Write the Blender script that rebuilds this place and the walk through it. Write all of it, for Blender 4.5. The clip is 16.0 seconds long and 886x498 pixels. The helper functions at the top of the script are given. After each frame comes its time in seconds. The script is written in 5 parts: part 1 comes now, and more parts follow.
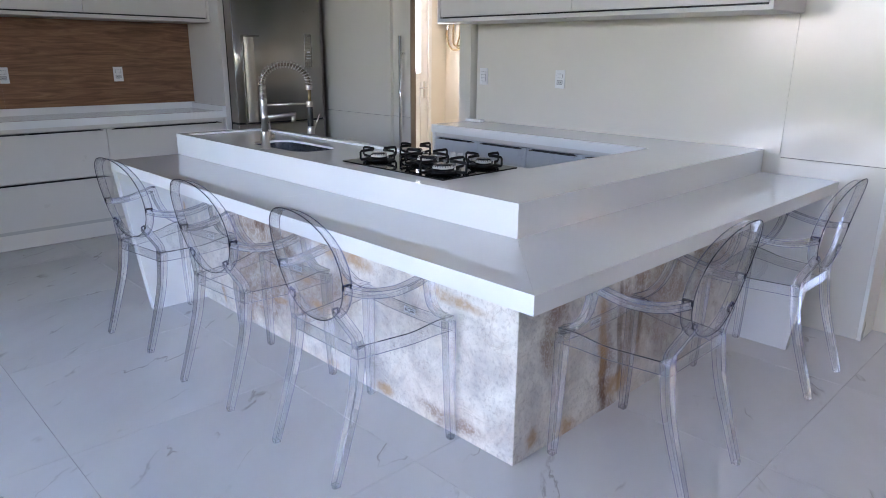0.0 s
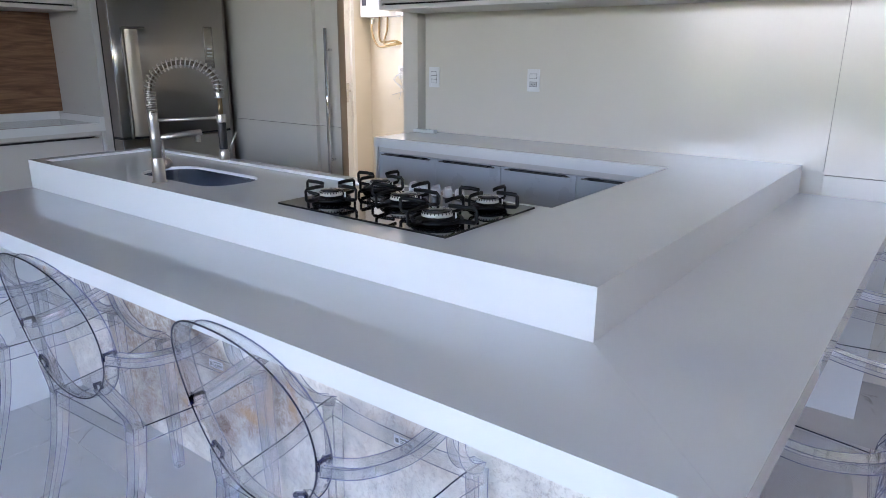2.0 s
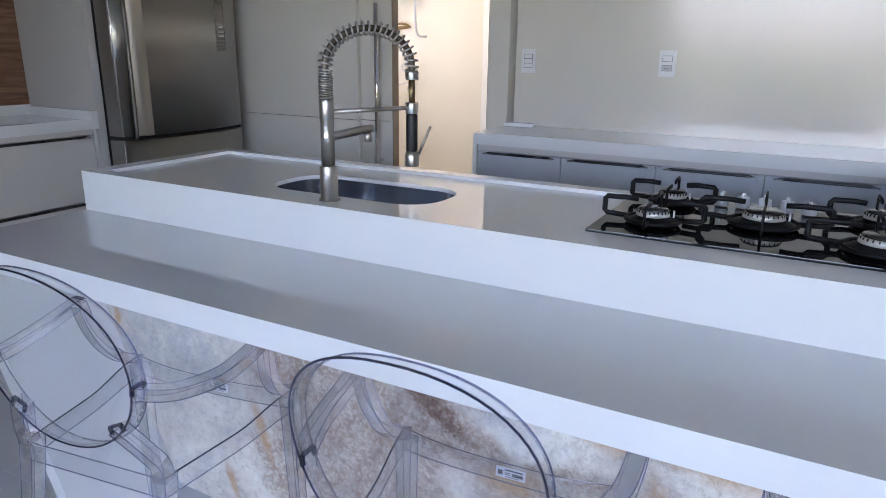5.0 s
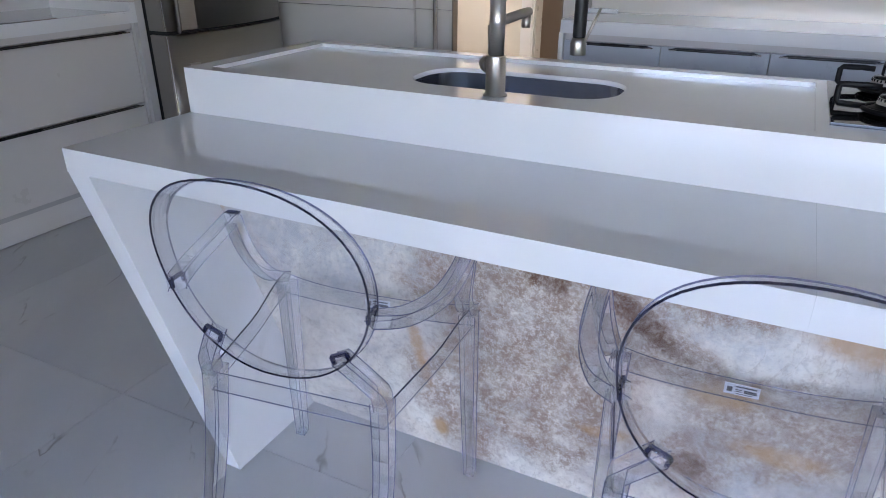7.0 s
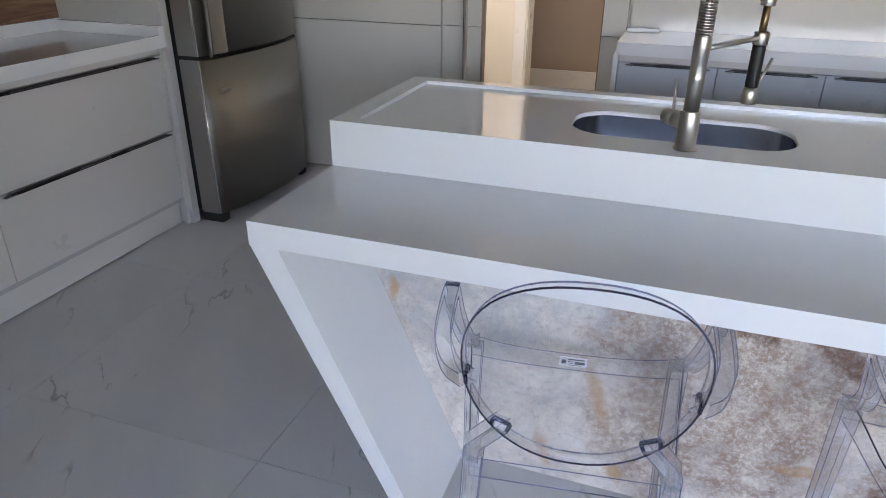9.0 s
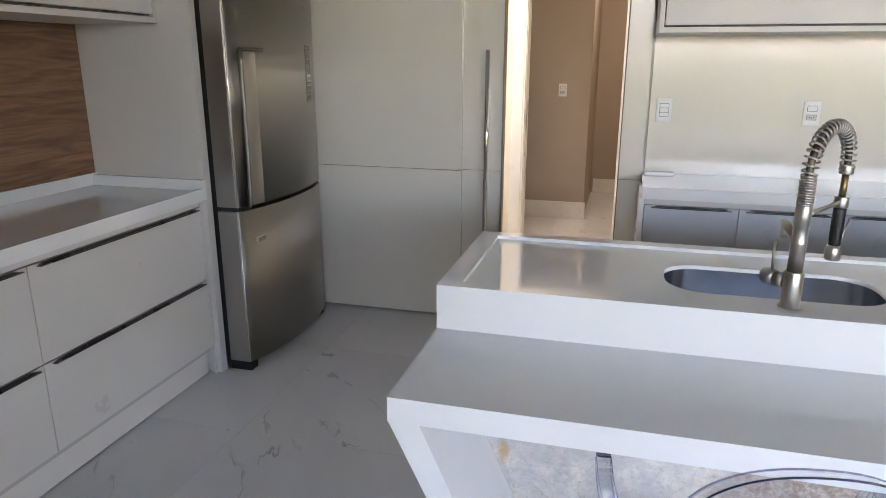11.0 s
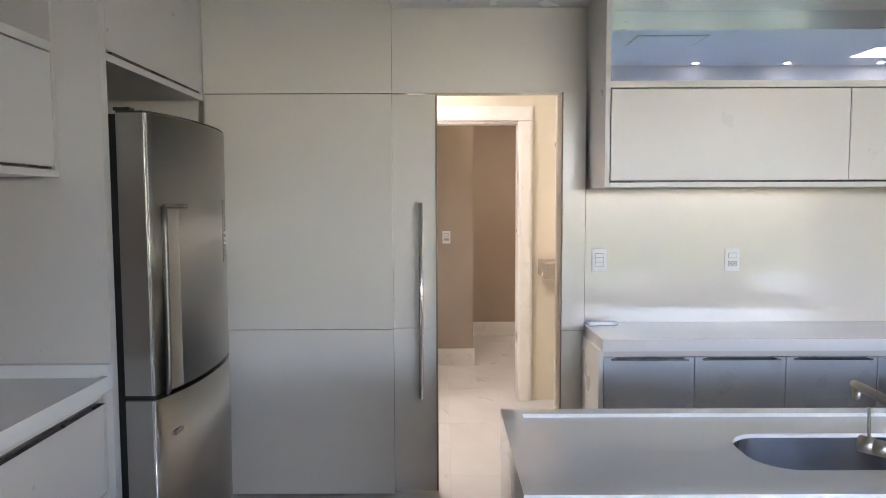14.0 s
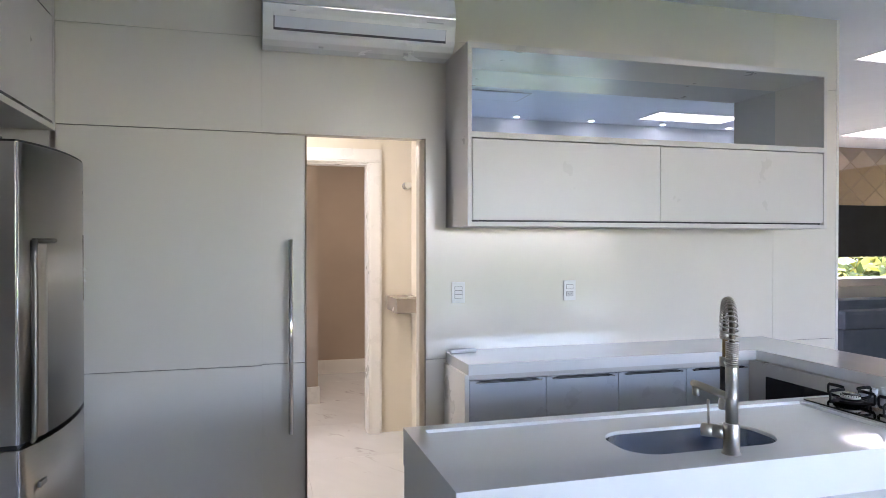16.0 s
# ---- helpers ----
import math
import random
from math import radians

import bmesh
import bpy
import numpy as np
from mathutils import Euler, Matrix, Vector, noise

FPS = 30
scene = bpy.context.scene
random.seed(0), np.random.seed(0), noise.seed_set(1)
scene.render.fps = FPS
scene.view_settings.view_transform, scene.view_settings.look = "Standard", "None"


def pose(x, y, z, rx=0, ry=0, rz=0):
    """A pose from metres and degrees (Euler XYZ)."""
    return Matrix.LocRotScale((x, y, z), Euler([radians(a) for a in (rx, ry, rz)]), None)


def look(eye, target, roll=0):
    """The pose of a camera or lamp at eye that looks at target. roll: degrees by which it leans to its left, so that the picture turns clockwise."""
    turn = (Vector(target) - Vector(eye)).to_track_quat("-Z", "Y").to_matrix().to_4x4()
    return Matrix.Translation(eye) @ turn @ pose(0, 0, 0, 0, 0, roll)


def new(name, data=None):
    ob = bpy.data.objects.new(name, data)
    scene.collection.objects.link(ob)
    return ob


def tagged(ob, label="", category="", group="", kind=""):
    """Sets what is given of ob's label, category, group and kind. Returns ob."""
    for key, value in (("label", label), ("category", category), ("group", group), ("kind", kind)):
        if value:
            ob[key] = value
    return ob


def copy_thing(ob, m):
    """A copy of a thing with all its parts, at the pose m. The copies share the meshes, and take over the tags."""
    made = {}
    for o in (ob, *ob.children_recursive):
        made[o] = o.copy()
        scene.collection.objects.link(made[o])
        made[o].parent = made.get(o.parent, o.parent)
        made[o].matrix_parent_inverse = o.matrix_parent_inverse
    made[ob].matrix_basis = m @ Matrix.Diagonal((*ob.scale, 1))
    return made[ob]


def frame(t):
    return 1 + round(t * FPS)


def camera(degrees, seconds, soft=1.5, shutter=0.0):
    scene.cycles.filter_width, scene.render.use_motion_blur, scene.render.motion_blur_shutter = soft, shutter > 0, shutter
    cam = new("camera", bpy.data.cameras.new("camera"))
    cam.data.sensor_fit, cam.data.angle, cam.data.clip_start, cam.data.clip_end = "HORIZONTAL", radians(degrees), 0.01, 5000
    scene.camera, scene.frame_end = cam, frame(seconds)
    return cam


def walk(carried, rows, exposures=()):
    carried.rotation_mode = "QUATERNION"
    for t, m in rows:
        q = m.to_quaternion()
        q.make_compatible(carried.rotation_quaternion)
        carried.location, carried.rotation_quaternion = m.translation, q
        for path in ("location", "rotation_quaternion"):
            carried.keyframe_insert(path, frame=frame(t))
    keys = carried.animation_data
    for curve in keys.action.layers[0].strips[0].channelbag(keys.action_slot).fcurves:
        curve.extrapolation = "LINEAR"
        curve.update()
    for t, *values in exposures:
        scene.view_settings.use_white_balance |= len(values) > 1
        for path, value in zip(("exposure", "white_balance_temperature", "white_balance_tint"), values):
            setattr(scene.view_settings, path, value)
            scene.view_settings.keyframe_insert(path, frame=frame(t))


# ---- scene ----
cam = camera(66.9, 16.0, soft=0.7)
PATH = [
    (0, (0.996, -1.304, 1.391), (-0.378, 0.039, 0.835), 0.5),
    (0.5, (0.848, -1.105, 1.39), (-0.518, 0.245, 0.831), 0.5),
    (1, (0.652, -0.967, 1.387), (-0.695, 0.402, 0.829), 0.5),
    (1.5, (0.393, -0.896, 1.385), (-0.887, 0.538, 0.831), 0.4),
    (2, (0.147, -0.811, 1.367), (-1.024, 0.714, 0.813), 0.4),
    (2.5, (-0.073, -0.71, 1.374), (-1.172, 0.866, 0.821), 0.4),
    (3, (-0.299, -0.68, 1.36), (-1.352, 0.929, 0.809), 0.5),
    (5.5, (-1.258, -0.909, 1.252), (-2.158, 0.78, 0.672), 0.7),
    (6, (-1.379, -0.928, 1.224), (-2.272, 0.731, 0.552), 0.2),
    (6.5, (-1.503, -0.926, 1.223), (-2.368, 0.709, 0.464), 0.3),
    (7, (-1.597, -0.946, 1.24), (-2.413, 0.674, 0.398), 0.1),
    (7.5, (-1.765, -1.05, 1.26), (-2.492, 0.598, 0.39), 0.3),
    (8, (-1.938, -1.099, 1.309), (-2.613, 0.565, 0.429), 0.2),
    (8.5, (-2.099, -1.11, 1.333), (-2.718, 0.578, 0.458), 0.5),
    (9, (-2.224, -1.11, 1.374), (-2.817, 0.59, 0.504), 0.5),
    (9.5, (-2.353, -1.169, 1.408), (-2.925, 0.565, 0.593), 0.5),
    (10, (-2.468, -1.253, 1.449), (-3.005, 0.535, 0.732), 0.2),
    (12.5, (-2.841, -1.136, 1.507), (-3.168, 0.796, 1.108), 0.1),
    (13, (-2.976, -1.153, 1.514), (-3.142, 0.807, 1.153), -0.0),
    (13.5, (-3.112, -1.068, 1.513), (-3.15, 0.915, 1.26), -0.1),
    (14, (-3.231, -0.989, 1.541), (-3.231, 1.007, 1.402), -0.2),
    (14.5, (-3.345, -0.989, 1.538), (-3.327, 1.01, 1.477), -0.2),
    (15, (-3.445, -1.024, 1.54), (-3.295, 0.97, 1.51), -0.1),
    (15.5, (-3.501, -1.053, 1.533), (-3.105, 0.908, 1.516), -0.3),
    (16, (-3.527, -1.142, 1.522), (-2.985, 0.783, 1.503), -0.0),
]
EXPO = [(0.0, 4.50, 6400, 27), (3.0, 4.32, 6300, 26), (5.5, 4.26, 6400, 28), (8.0, 4.29, 6750, 28), (9.0, 4.36, 7000, 27), (10.0, 4.59, 7250, 27), (12.5, 4.73, 7250, 27), (14.5, 4.84, 6600, 27), (16.0, 4.83, 6350, 27)]
walk(cam, [(t, look(eye, target, roll)) for t, eye, target, roll in PATH], EXPO)

# ---- world, sun, large lights ----
world = bpy.data.worlds.new("sky")
scene.world = world
world.use_nodes = True
wn = world.node_tree
sky = wn.nodes.new("ShaderNodeTexSky")
sky.sky_type, sky.sun_disc = "NISHITA", False
sky.sun_elevation, sky.sun_rotation = radians(52), radians(-34)
wn.links.new(sky.outputs[0], wn.nodes["Background"].inputs[0])
wn.nodes["Background"].inputs[1].default_value = 0.15

sun = new("sun", bpy.data.lights.new("sun", "SUN"))
sun.data.energy, sun.data.angle, sun.data.color = 3.0, radians(0.5), (1.0, 0.95, 0.88)
sun.matrix_world = look((-4, 6, 9), (0, 0, 0))


def lamp(name, m, sx, sy, watts, colour):
    ob = new(name, bpy.data.lights.new(name, "AREA"))
    ob.data.shape, ob.data.size, ob.data.size_y = "RECTANGLE", sx, sy
    ob.data.energy, ob.data.color = watts, colour
    ob.matrix_world = m
    return ob


# the glazed opening through which the sky lights the room
lamp("window_portal", look((-0.575, -2.86, 1.28), (-0.575, 2, 1.28)), 4.35, 2.5, 1.0, (1, 1, 1)).data.cycles.is_portal = True
lamp("laundry_lamp", look((-3.55, 3.3, 2.62), (-3.55, 3.3, 0)), 0.5, 0.5, 1.0, (1.0, 0.96, 0.80))
lamp("corridor_lamp", look((-2.6, 5.3, 2.62), (-2.6, 5.3, 0)), 0.5, 0.5, 0.72, (1.0, 0.91, 0.70))

# ---- materials ----


def nodes(name):
    m = bpy.data.materials.new(name)
    m.use_nodes = True
    t = m.node_tree
    return m, t, t.nodes["Principled BSDF"]


def add(t, kind, **kw):
    n = t.nodes.new(kind)
    for k, v in kw.items():
        n.inputs[k].default_value = v
    return n


def coords(t, scale=(1, 1, 1), rand=False):
    tc = t.nodes.new("ShaderNodeTexCoord")
    mp = t.nodes.new("ShaderNodeMapping")
    mp.inputs["Scale"].default_value = scale
    t.links.new(tc.outputs["Object"], mp.inputs["Vector"])
    if rand:
        oi = t.nodes.new("ShaderNodeObjectInfo")
        mu = add(t, "ShaderNodeMath")
        mu.operation = "MULTIPLY"
        mu.inputs[1].default_value = 37.0
        t.links.new(oi.outputs["Random"], mu.inputs[0])
        t.links.new(mu.outputs[0], mp.inputs["Location"])
    return mp.outputs["Vector"]


def ramp(t, src, stops):
    r = t.nodes.new("ShaderNodeValToRGB")
    e = r.color_ramp.elements
    while len(e) < len(stops):
        e.new(0.5)
    for el, (p, c) in zip(e, stops):
        el.position, el.color = p, (*c, 1)
    t.links.new(src, r.inputs[0])
    return r.outputs[0]


def noise_tex(t, vec, scale, detail=4, rough=0.55, dist=0.0):
    n = add(t, "ShaderNodeTexNoise", Scale=scale, Detail=detail, Roughness=rough, Distortion=dist)
    t.links.new(vec, n.inputs["Vector"])
    return n.outputs["Fac"]


def mixc(t, fac, a, b, mode="MIX"):
    m = t.nodes.new("ShaderNodeMix")
    m.data_type, m.blend_type = "RGBA", mode
    for sock, v in ((m.inputs["Factor"], fac), (m.inputs[6], a), (m.inputs[7], b)):
        if isinstance(v, bpy.types.NodeSocket):
            t.links.new(v, sock)
        else:
            sock.default_value = v if isinstance(v, float) else (*v, 1)
    return m.outputs[2]


def bumped(t, p, height, strength, dist=0.002):
    b = add(t, "ShaderNodeBump", Strength=strength, Distance=dist)
    t.links.new(height, b.inputs["Height"])
    t.links.new(b.outputs[0], p.inputs["Normal"])


def paint(name, col, rough=0.35, vary=0.05, metal=0.0, bump=0.004, coat=0.0, fine=120.0, coat_rough=0.05):
    """Painted, lacquered or moulded surface with faint cloudy tone, smudges and orange peel."""
    m, t, p = nodes(name)
    v = coords(t)
    big, small = noise_tex(t, v, 2.2, 3), noise_tex(t, v, fine, 2)
    dark = tuple(c * (1 - vary) for c in col)
    lite = tuple(min(1, c * (1 + vary)) for c in col)
    t.links.new(ramp(t, big, [(0.3, dark), (0.7, lite)]), p.inputs["Base Color"])
    t.links.new(ramp(t, noise_tex(t, v, 5.0, 5), [(0.3, (rough * 0.85,) * 3), (0.7, (rough * 1.15,) * 3)]), p.inputs["Roughness"])
    p.inputs["Metallic"].default_value = metal
    p.inputs["Coat Weight"].default_value = coat
    p.inputs["Coat Roughness"].default_value = coat_rough
    bumped(t, p, small, bump, 0.001)
    return m


def brushed(name, col, rough, scale=(4, 4, 300), aniso=0.0):
    """Brushed metal, the fine grain drawn out along one way."""
    m, t, p = nodes(name)
    g = noise_tex(t, coords(t, scale), 1.0, 4, 0.6)
    t.links.new(ramp(t, g, [(0.25, tuple(c * 0.95 for c in col)), (0.75, tuple(min(1, c * 1.05) for c in col))]), p.inputs["Base Color"])
    t.links.new(ramp(t, g, [(0.25, (rough * 0.9,) * 3), (0.75, (rough * 1.12,) * 3)]), p.inputs["Roughness"])
    p.inputs["Metallic"].default_value = 1.0
    if aniso:
        p.inputs["Anisotropic"].default_value = aniso
        tg = t.nodes.new("ShaderNodeTangent")
        tg.direction_type, tg.axis = "RADIAL", "Z"
        t.links.new(tg.outputs[0], p.inputs["Tangent"])
    return m


def floor_tile_mat():
    """Polished porcelain: cool white clouds, thin broken grey-brown veins that run mostly one way."""
    m, t, p = nodes("polished_marble_tile")
    tc = t.nodes.new("ShaderNodeTexCoord")
    oi = t.nodes.new("ShaderNodeObjectInfo")
    turn = add(t, "ShaderNodeMapping", Rotation=(0, 0, radians(-37)))
    t.links.new(tc.outputs["Object"], turn.inputs["Vector"])
    draw = add(t, "ShaderNodeMapping", Scale=(2.0, 0.7, 1))
    t.links.new(turn.outputs["Vector"], draw.inputs["Vector"])
    far = add(t, "ShaderNodeMath")
    far.operation = "MULTIPLY"
    far.inputs[1].default_value = 37.0
    t.links.new(oi.outputs["Random"], far.inputs[0])
    t.links.new(far.outputs[0], draw.inputs["Location"])
    v = draw.outputs["Vector"]
    warp = noise_tex(t, v, 3.2, 5)
    wm = add(t, "ShaderNodeVectorMath")
    wm.operation = "MULTIPLY_ADD"
    wm.inputs[1].default_value = (0.34, 0.34, 0.34)
    t.links.new(warp, wm.inputs[0])
    t.links.new(v, wm.inputs[2])
    n = noise_tex(t, wm.outputs[0], 1.35, 4, 0.5, 0.2)
    vein = ramp(t, n, [(0.489, (0, 0, 0)), (0.500, (1, 1, 1)), (0.508, (0, 0, 0))])
    gate = ramp(t, noise_tex(t, v, 3.6, 2), [(0.53, (0, 0, 0)), (0.63, (0.8,) * 3)])
    fac = mixc(t, 1.0, vein, gate, "MULTIPLY")
    blot = ramp(t, noise_tex(t, wm.outputs[0], 7.0, 3), [(0.66, (0, 0, 0)), (0.74, (0.55,) * 3)])
    near = ramp(t, n, [(0.465, (0, 0, 0)), (0.500, (1, 1, 1)), (0.53, (0, 0, 0))])
    soft = mixc(t, 1.0, blot, mixc(t, 1.0, near, gate, "MULTIPLY"), "MULTIPLY")
    cloud = ramp(t, noise_tex(t, v, 1.6, 3), [(0.3, (0.57, 0.57, 0.575)), (0.7, (0.64, 0.64, 0.64))])
    c = mixc(t, soft, cloud, (0.40, 0.37, 0.35))
    t.links.new(mixc(t, fac, c, (0.30, 0.28, 0.265)), p.inputs["Base Color"])
    t.links.new(ramp(t, noise_tex(t, v, 9, 4), [(0.3, (0.08,) * 3), (0.7, (0.13,) * 3)]), p.inputs["Roughness"])
    p.inputs["Specular IOR Level"].default_value = 0.55
    return m


def stain(t, v, warp, centre, size, turn=0.0, flat="y"):
    """A soft-edged ragged patch on a slab: 1 in its middle, 0 outside."""
    cx, cz = centre
    loc = (cx, 0, cz) if flat == "y" else (0, cx, cz)
    sub = add(t, "ShaderNodeVectorMath")
    sub.operation = "SUBTRACT"
    sub.inputs[1].default_value = loc
    t.links.new(v, sub.inputs[0])
    wob = add(t, "ShaderNodeVectorMath")
    wob.operation = "MULTIPLY_ADD"
    k = 0.55 * min(size)
    wob.inputs[1].default_value = (k, 0 if flat == "y" else k, k)
    t.links.new(warp, wob.inputs[0])
    t.links.new(sub.outputs[0], wob.inputs[2])
    mp = t.nodes.new("ShaderNodeMapping")
    mp.vector_type = "TEXTURE"
    mp.inputs["Rotation"].default_value = (0, radians(-turn), 0) if flat == "y" else (radians(turn), 0, 0)
    mp.inputs["Scale"].default_value = (size[0], 1e4, size[1]) if flat == "y" else (1e4, size[0], size[1])
    t.links.new(wob.outputs[0], mp.inputs["Vector"])
    g = t.nodes.new("ShaderNodeTexGradient")
    g.gradient_type = "SPHERICAL"
    t.links.new(mp.outputs["Vector"], g.inputs["Vector"])
    return g.outputs["Fac"]


def most(t, facs):
    """The largest of several masks."""
    out = facs[0]
    for f in facs[1:]:
        m = t.nodes.new("ShaderNodeMath")
        m.operation = "MAXIMUM"
        t.links.new(out, m.inputs[0])
        t.links.new(f, m.inputs[1])
        out = m.outputs[0]
    return out


def stone_mat():
    """Pale crystalline quartzite: grey and cream clouds, pink-brown grainy fields, gold and rust seams."""
    m, t, p = nodes("cream_quartzite")
    v = coords(t)
    wn_ = add(t, "ShaderNodeTexNoise", Scale=7.0, Detail=6, Roughness=0.65)
    t.links.new(v, wn_.inputs["Vector"])
    centred = add(t, "ShaderNodeVectorMath")
    centred.operation = "SUBTRACT"
    centred.inputs[1].default_value = (0.5, 0.5, 0.5)
    t.links.new(wn_.outputs["Color"], centred.inputs[0])
    double = add(t, "ShaderNodeVectorMath")
    double.operation = "SCALE"
    double.inputs["Scale"].default_value = 4.0
    t.links.new(centred.outputs[0], double.inputs[0])
    warp = double.outputs[0]
    crystal = t.nodes.new("ShaderNodeTexVoronoi")
    crystal.inputs["Scale"].default_value = 17
    t.links.new(v, crystal.inputs["Vector"])
    clouds = ramp(t, noise_tex(t, v, 5.5, 10, 0.68, 0.6), [(0.30, (0.46, 0.44, 0.43)), (0.43, (0.66, 0.62, 0.575)), (0.56, (0.83, 0.785, 0.71)), (0.68, (0.90, 0.865, 0.80))])
    clouds = mixc(t, 0.22, clouds, ramp(t, crystal.outputs["Distance"], [(0.0, (0.95, 0.93, 0.90)), (0.6, (0.62, 0.59, 0.56))]), "MULTIPLY")
    fleck = ramp(t, noise_tex(t, v, 60, 7, 0.75), [(0.34, (0.42, 0.38, 0.38)), (0.50, (1, 1, 1))])
    clouds = mixc(t, 0.45, clouds, fleck, "MULTIPLY")
    peach = ramp(t, noise_tex(t, v, 2.6, 6, 0.6, 0.8), [(0.50, (0, 0, 0)), (0.72, (0.38,) * 3)])
    c = mixc(t, peach, clouds, (0.68, 0.50, 0.38))
    # cool grey fields
    grey = most(t, [stain(t, v, warp, q, r) for q, r in (((-2.62, 0.56), (0.42, 0.26)), ((-2.32, 0.60), (0.26, 0.16)), ((-1.60, 0.60), (0.28, 0.14)), ((-1.52, 0.22), (0.25, 0.2)))])
    grain = ramp(t, noise_tex(t, v, 24, 8, 0.75), [(0.36, (0.15,) * 3), (0.60, (1, 1, 1))])
    c = mixc(t, mixc(t, 1.0, ramp(t, grey, [(0.05, (0, 0, 0)), (0.6, (0.75,) * 3)]), grain, "MULTIPLY"), c, (0.44, 0.45, 0.47))
    # pink-brown grainy fields
    brown = most(t, [stain(t, v, warp, q, r, a) for q, r, a in (
        ((-2.11, 0.52), (0.24, 0.26), 0), ((-1.96, 0.38), (0.26, 0.34), 20), ((-1.80, 0.53), (0.26, 0.10), -35), ((-1.92, 0.18), (0.16, 0.12), 0), ((-1.70, 0.46), (0.16, 0.08), -35), ((-2.16, 0.20), (0.18, 0.28), 0),
        ((-1.62, 0.20), (0.13, 0.12), 0), ((-1.62, 0.60), (0.20, 0.07), 0), ((-1.42, 0.36), (0.28, 0.16), 15), ((-0.62, 0.05), (0.22, 0.05), 0))]
        + [stain(t, v, warp, q, r, a, "x") for q, r, a in (((0.88, 0.20), (0.07, 0.42), 8), ((1.02, 0.30), (0.06, 0.40), 5), ((1.30, 0.40), (0.30, 0.34), 0), ((1.75, 0.45), (0.26, 0.3), 0), ((0.52, 0.45), (0.10, 0.2), 0))])
    crumb = ramp(t, noise_tex(t, v, 110, 6, 0.8), [(0.40, (0.12,) * 3), (0.53, (1, 1, 1))])
    speck = mixc(t, 0.8, ramp(t, noise_tex(t, v, 16, 8, 0.75), [(0.34, (0.25,) * 3), (0.54, (1, 1, 1))]), crumb, "MULTIPLY")
    c = mixc(t, mixc(t, 1.0, ramp(t, brown, [(0.03, (0, 0, 0)), (0.42, (0.82,) * 3)]), speck, "MULTIPLY"), c, (0.27, 0.165, 0.115))
    deep = most(t, [stain(t, v, warp, q, r, a) for q, r, a in (((-1.78, 0.525), (0.17, 0.035), -35), ((-1.63, 0.19), (0.06, 0.04), 0), ((-1.98, 0.56), (0.06, 0.04), 0))]
                + [stain(t, v, warp, q, r, a, "x") for q, r, a in (((0.86, 0.22), (0.03, 0.34), 8), ((0.97, 0.30), (0.025, 0.34), 5), ((1.12, 0.34), (0.03, 0.22), 0))])
    c = mixc(t, mixc(t, 0.5, ramp(t, deep, [(0.05, (0, 0, 0)), (0.45, (0.9,) * 3)]), speck, "MULTIPLY"), c, (0.13, 0.06, 0.035))
    # gold and rust seams
    gold = most(t, [stain(t, v, warp, q, r, a) for q, r, a in (
        ((-2.915, 0.60), (0.016, 0.05), 15), ((-2.862, 0.51), (0.02, 0.05), 0), ((-1.385, 0.565), (0.12, 0.04), 0), ((-1.19, 0.56), (0.16, 0.045), -8), ((-1.27, 0.42), (0.03, 0.13), 8),
        ((-2.30, 0.30), (0.025, 0.15), 20), ((-2.43, 0.09), (0.025, 0.10), 20), ((-2.24, 0.06), (0.035, 0.045), 0), ((-1.81, 0.21), (0.09, 0.025), 5), ((-1.57, 0.40), (0.09, 0.05), 20),
        ((-1.38, 0.02), (0.06, 0.05), 0), ((-1.01, 0.035), (0.07, 0.04), 0), ((-0.62, 0.54), (0.22, 0.03), -4), ((-1.46, 0.28), (0.13, 0.03), 0))]
        + [stain(t, v, warp, q, r, a, "x") for q, r, a in (((0.63, 0.03), (0.08, 0.07), 0), ((0.84, 0.33), (0.05, 0.25), 8), ((0.42, 0.07), (0.05, 0.06), 0), ((1.0, 0.1), (0.12, 0.08), 0))])
    rough_edge = ramp(t, noise_tex(t, v, 18, 7, 0.7), [(0.30, (0.25,) * 3), (0.55, (1, 1, 1))])
    c = mixc(t, mixc(t, 1.0, ramp(t, gold, [(0.06, (0, 0, 0)), (0.6, (0.72,) * 3)]), rough_edge, "MULTIPLY"), c, (0.47, 0.265, 0.105))
    # hair cracks
    vein = ramp(t, noise_tex(t, v, 3.4, 8, 0.6, 1.6), [(0.494, (0, 0, 0)), (0.50, (0.45,) * 3), (0.506, (0, 0, 0))])
    c = mixc(t, mixc(t, 1.0, vein, rough_edge, "MULTIPLY"), c, (0.36, 0.26, 0.19))
    t.links.new(c, p.inputs["Base Color"])
    p.inputs["Roughness"].default_value = 0.14
    bumped(t, p, noise_tex(t, v, 60, 4), 0.04, 0.001)
    return m


def wood_mat():
    m, t, p = nodes("walnut_veneer")
    v = coords(t, (1, 1.2, 14))
    n = noise_tex(t, v, 2.2, 6, 0.6, 1.2)
    fine = noise_tex(t, coords(t, (3, 3, 160)), 2.0, 3)
    c = ramp(t, n, [(0.3, (0.12, 0.055, 0.03)), (0.5, (0.23, 0.115, 0.065)), (0.72, (0.34, 0.19, 0.11))])
    c = mixc(t, ramp(t, fine, [(0.3, (0.0,) * 3), (0.8, (0.3,) * 3)]), c, (0.1, 0.045, 0.025))
    t.links.new(c, p.inputs["Base Color"])
    p.inputs["Roughness"].default_value = 0.38
    bumped(t, p, fine, 0.1, 0.001)
    return m


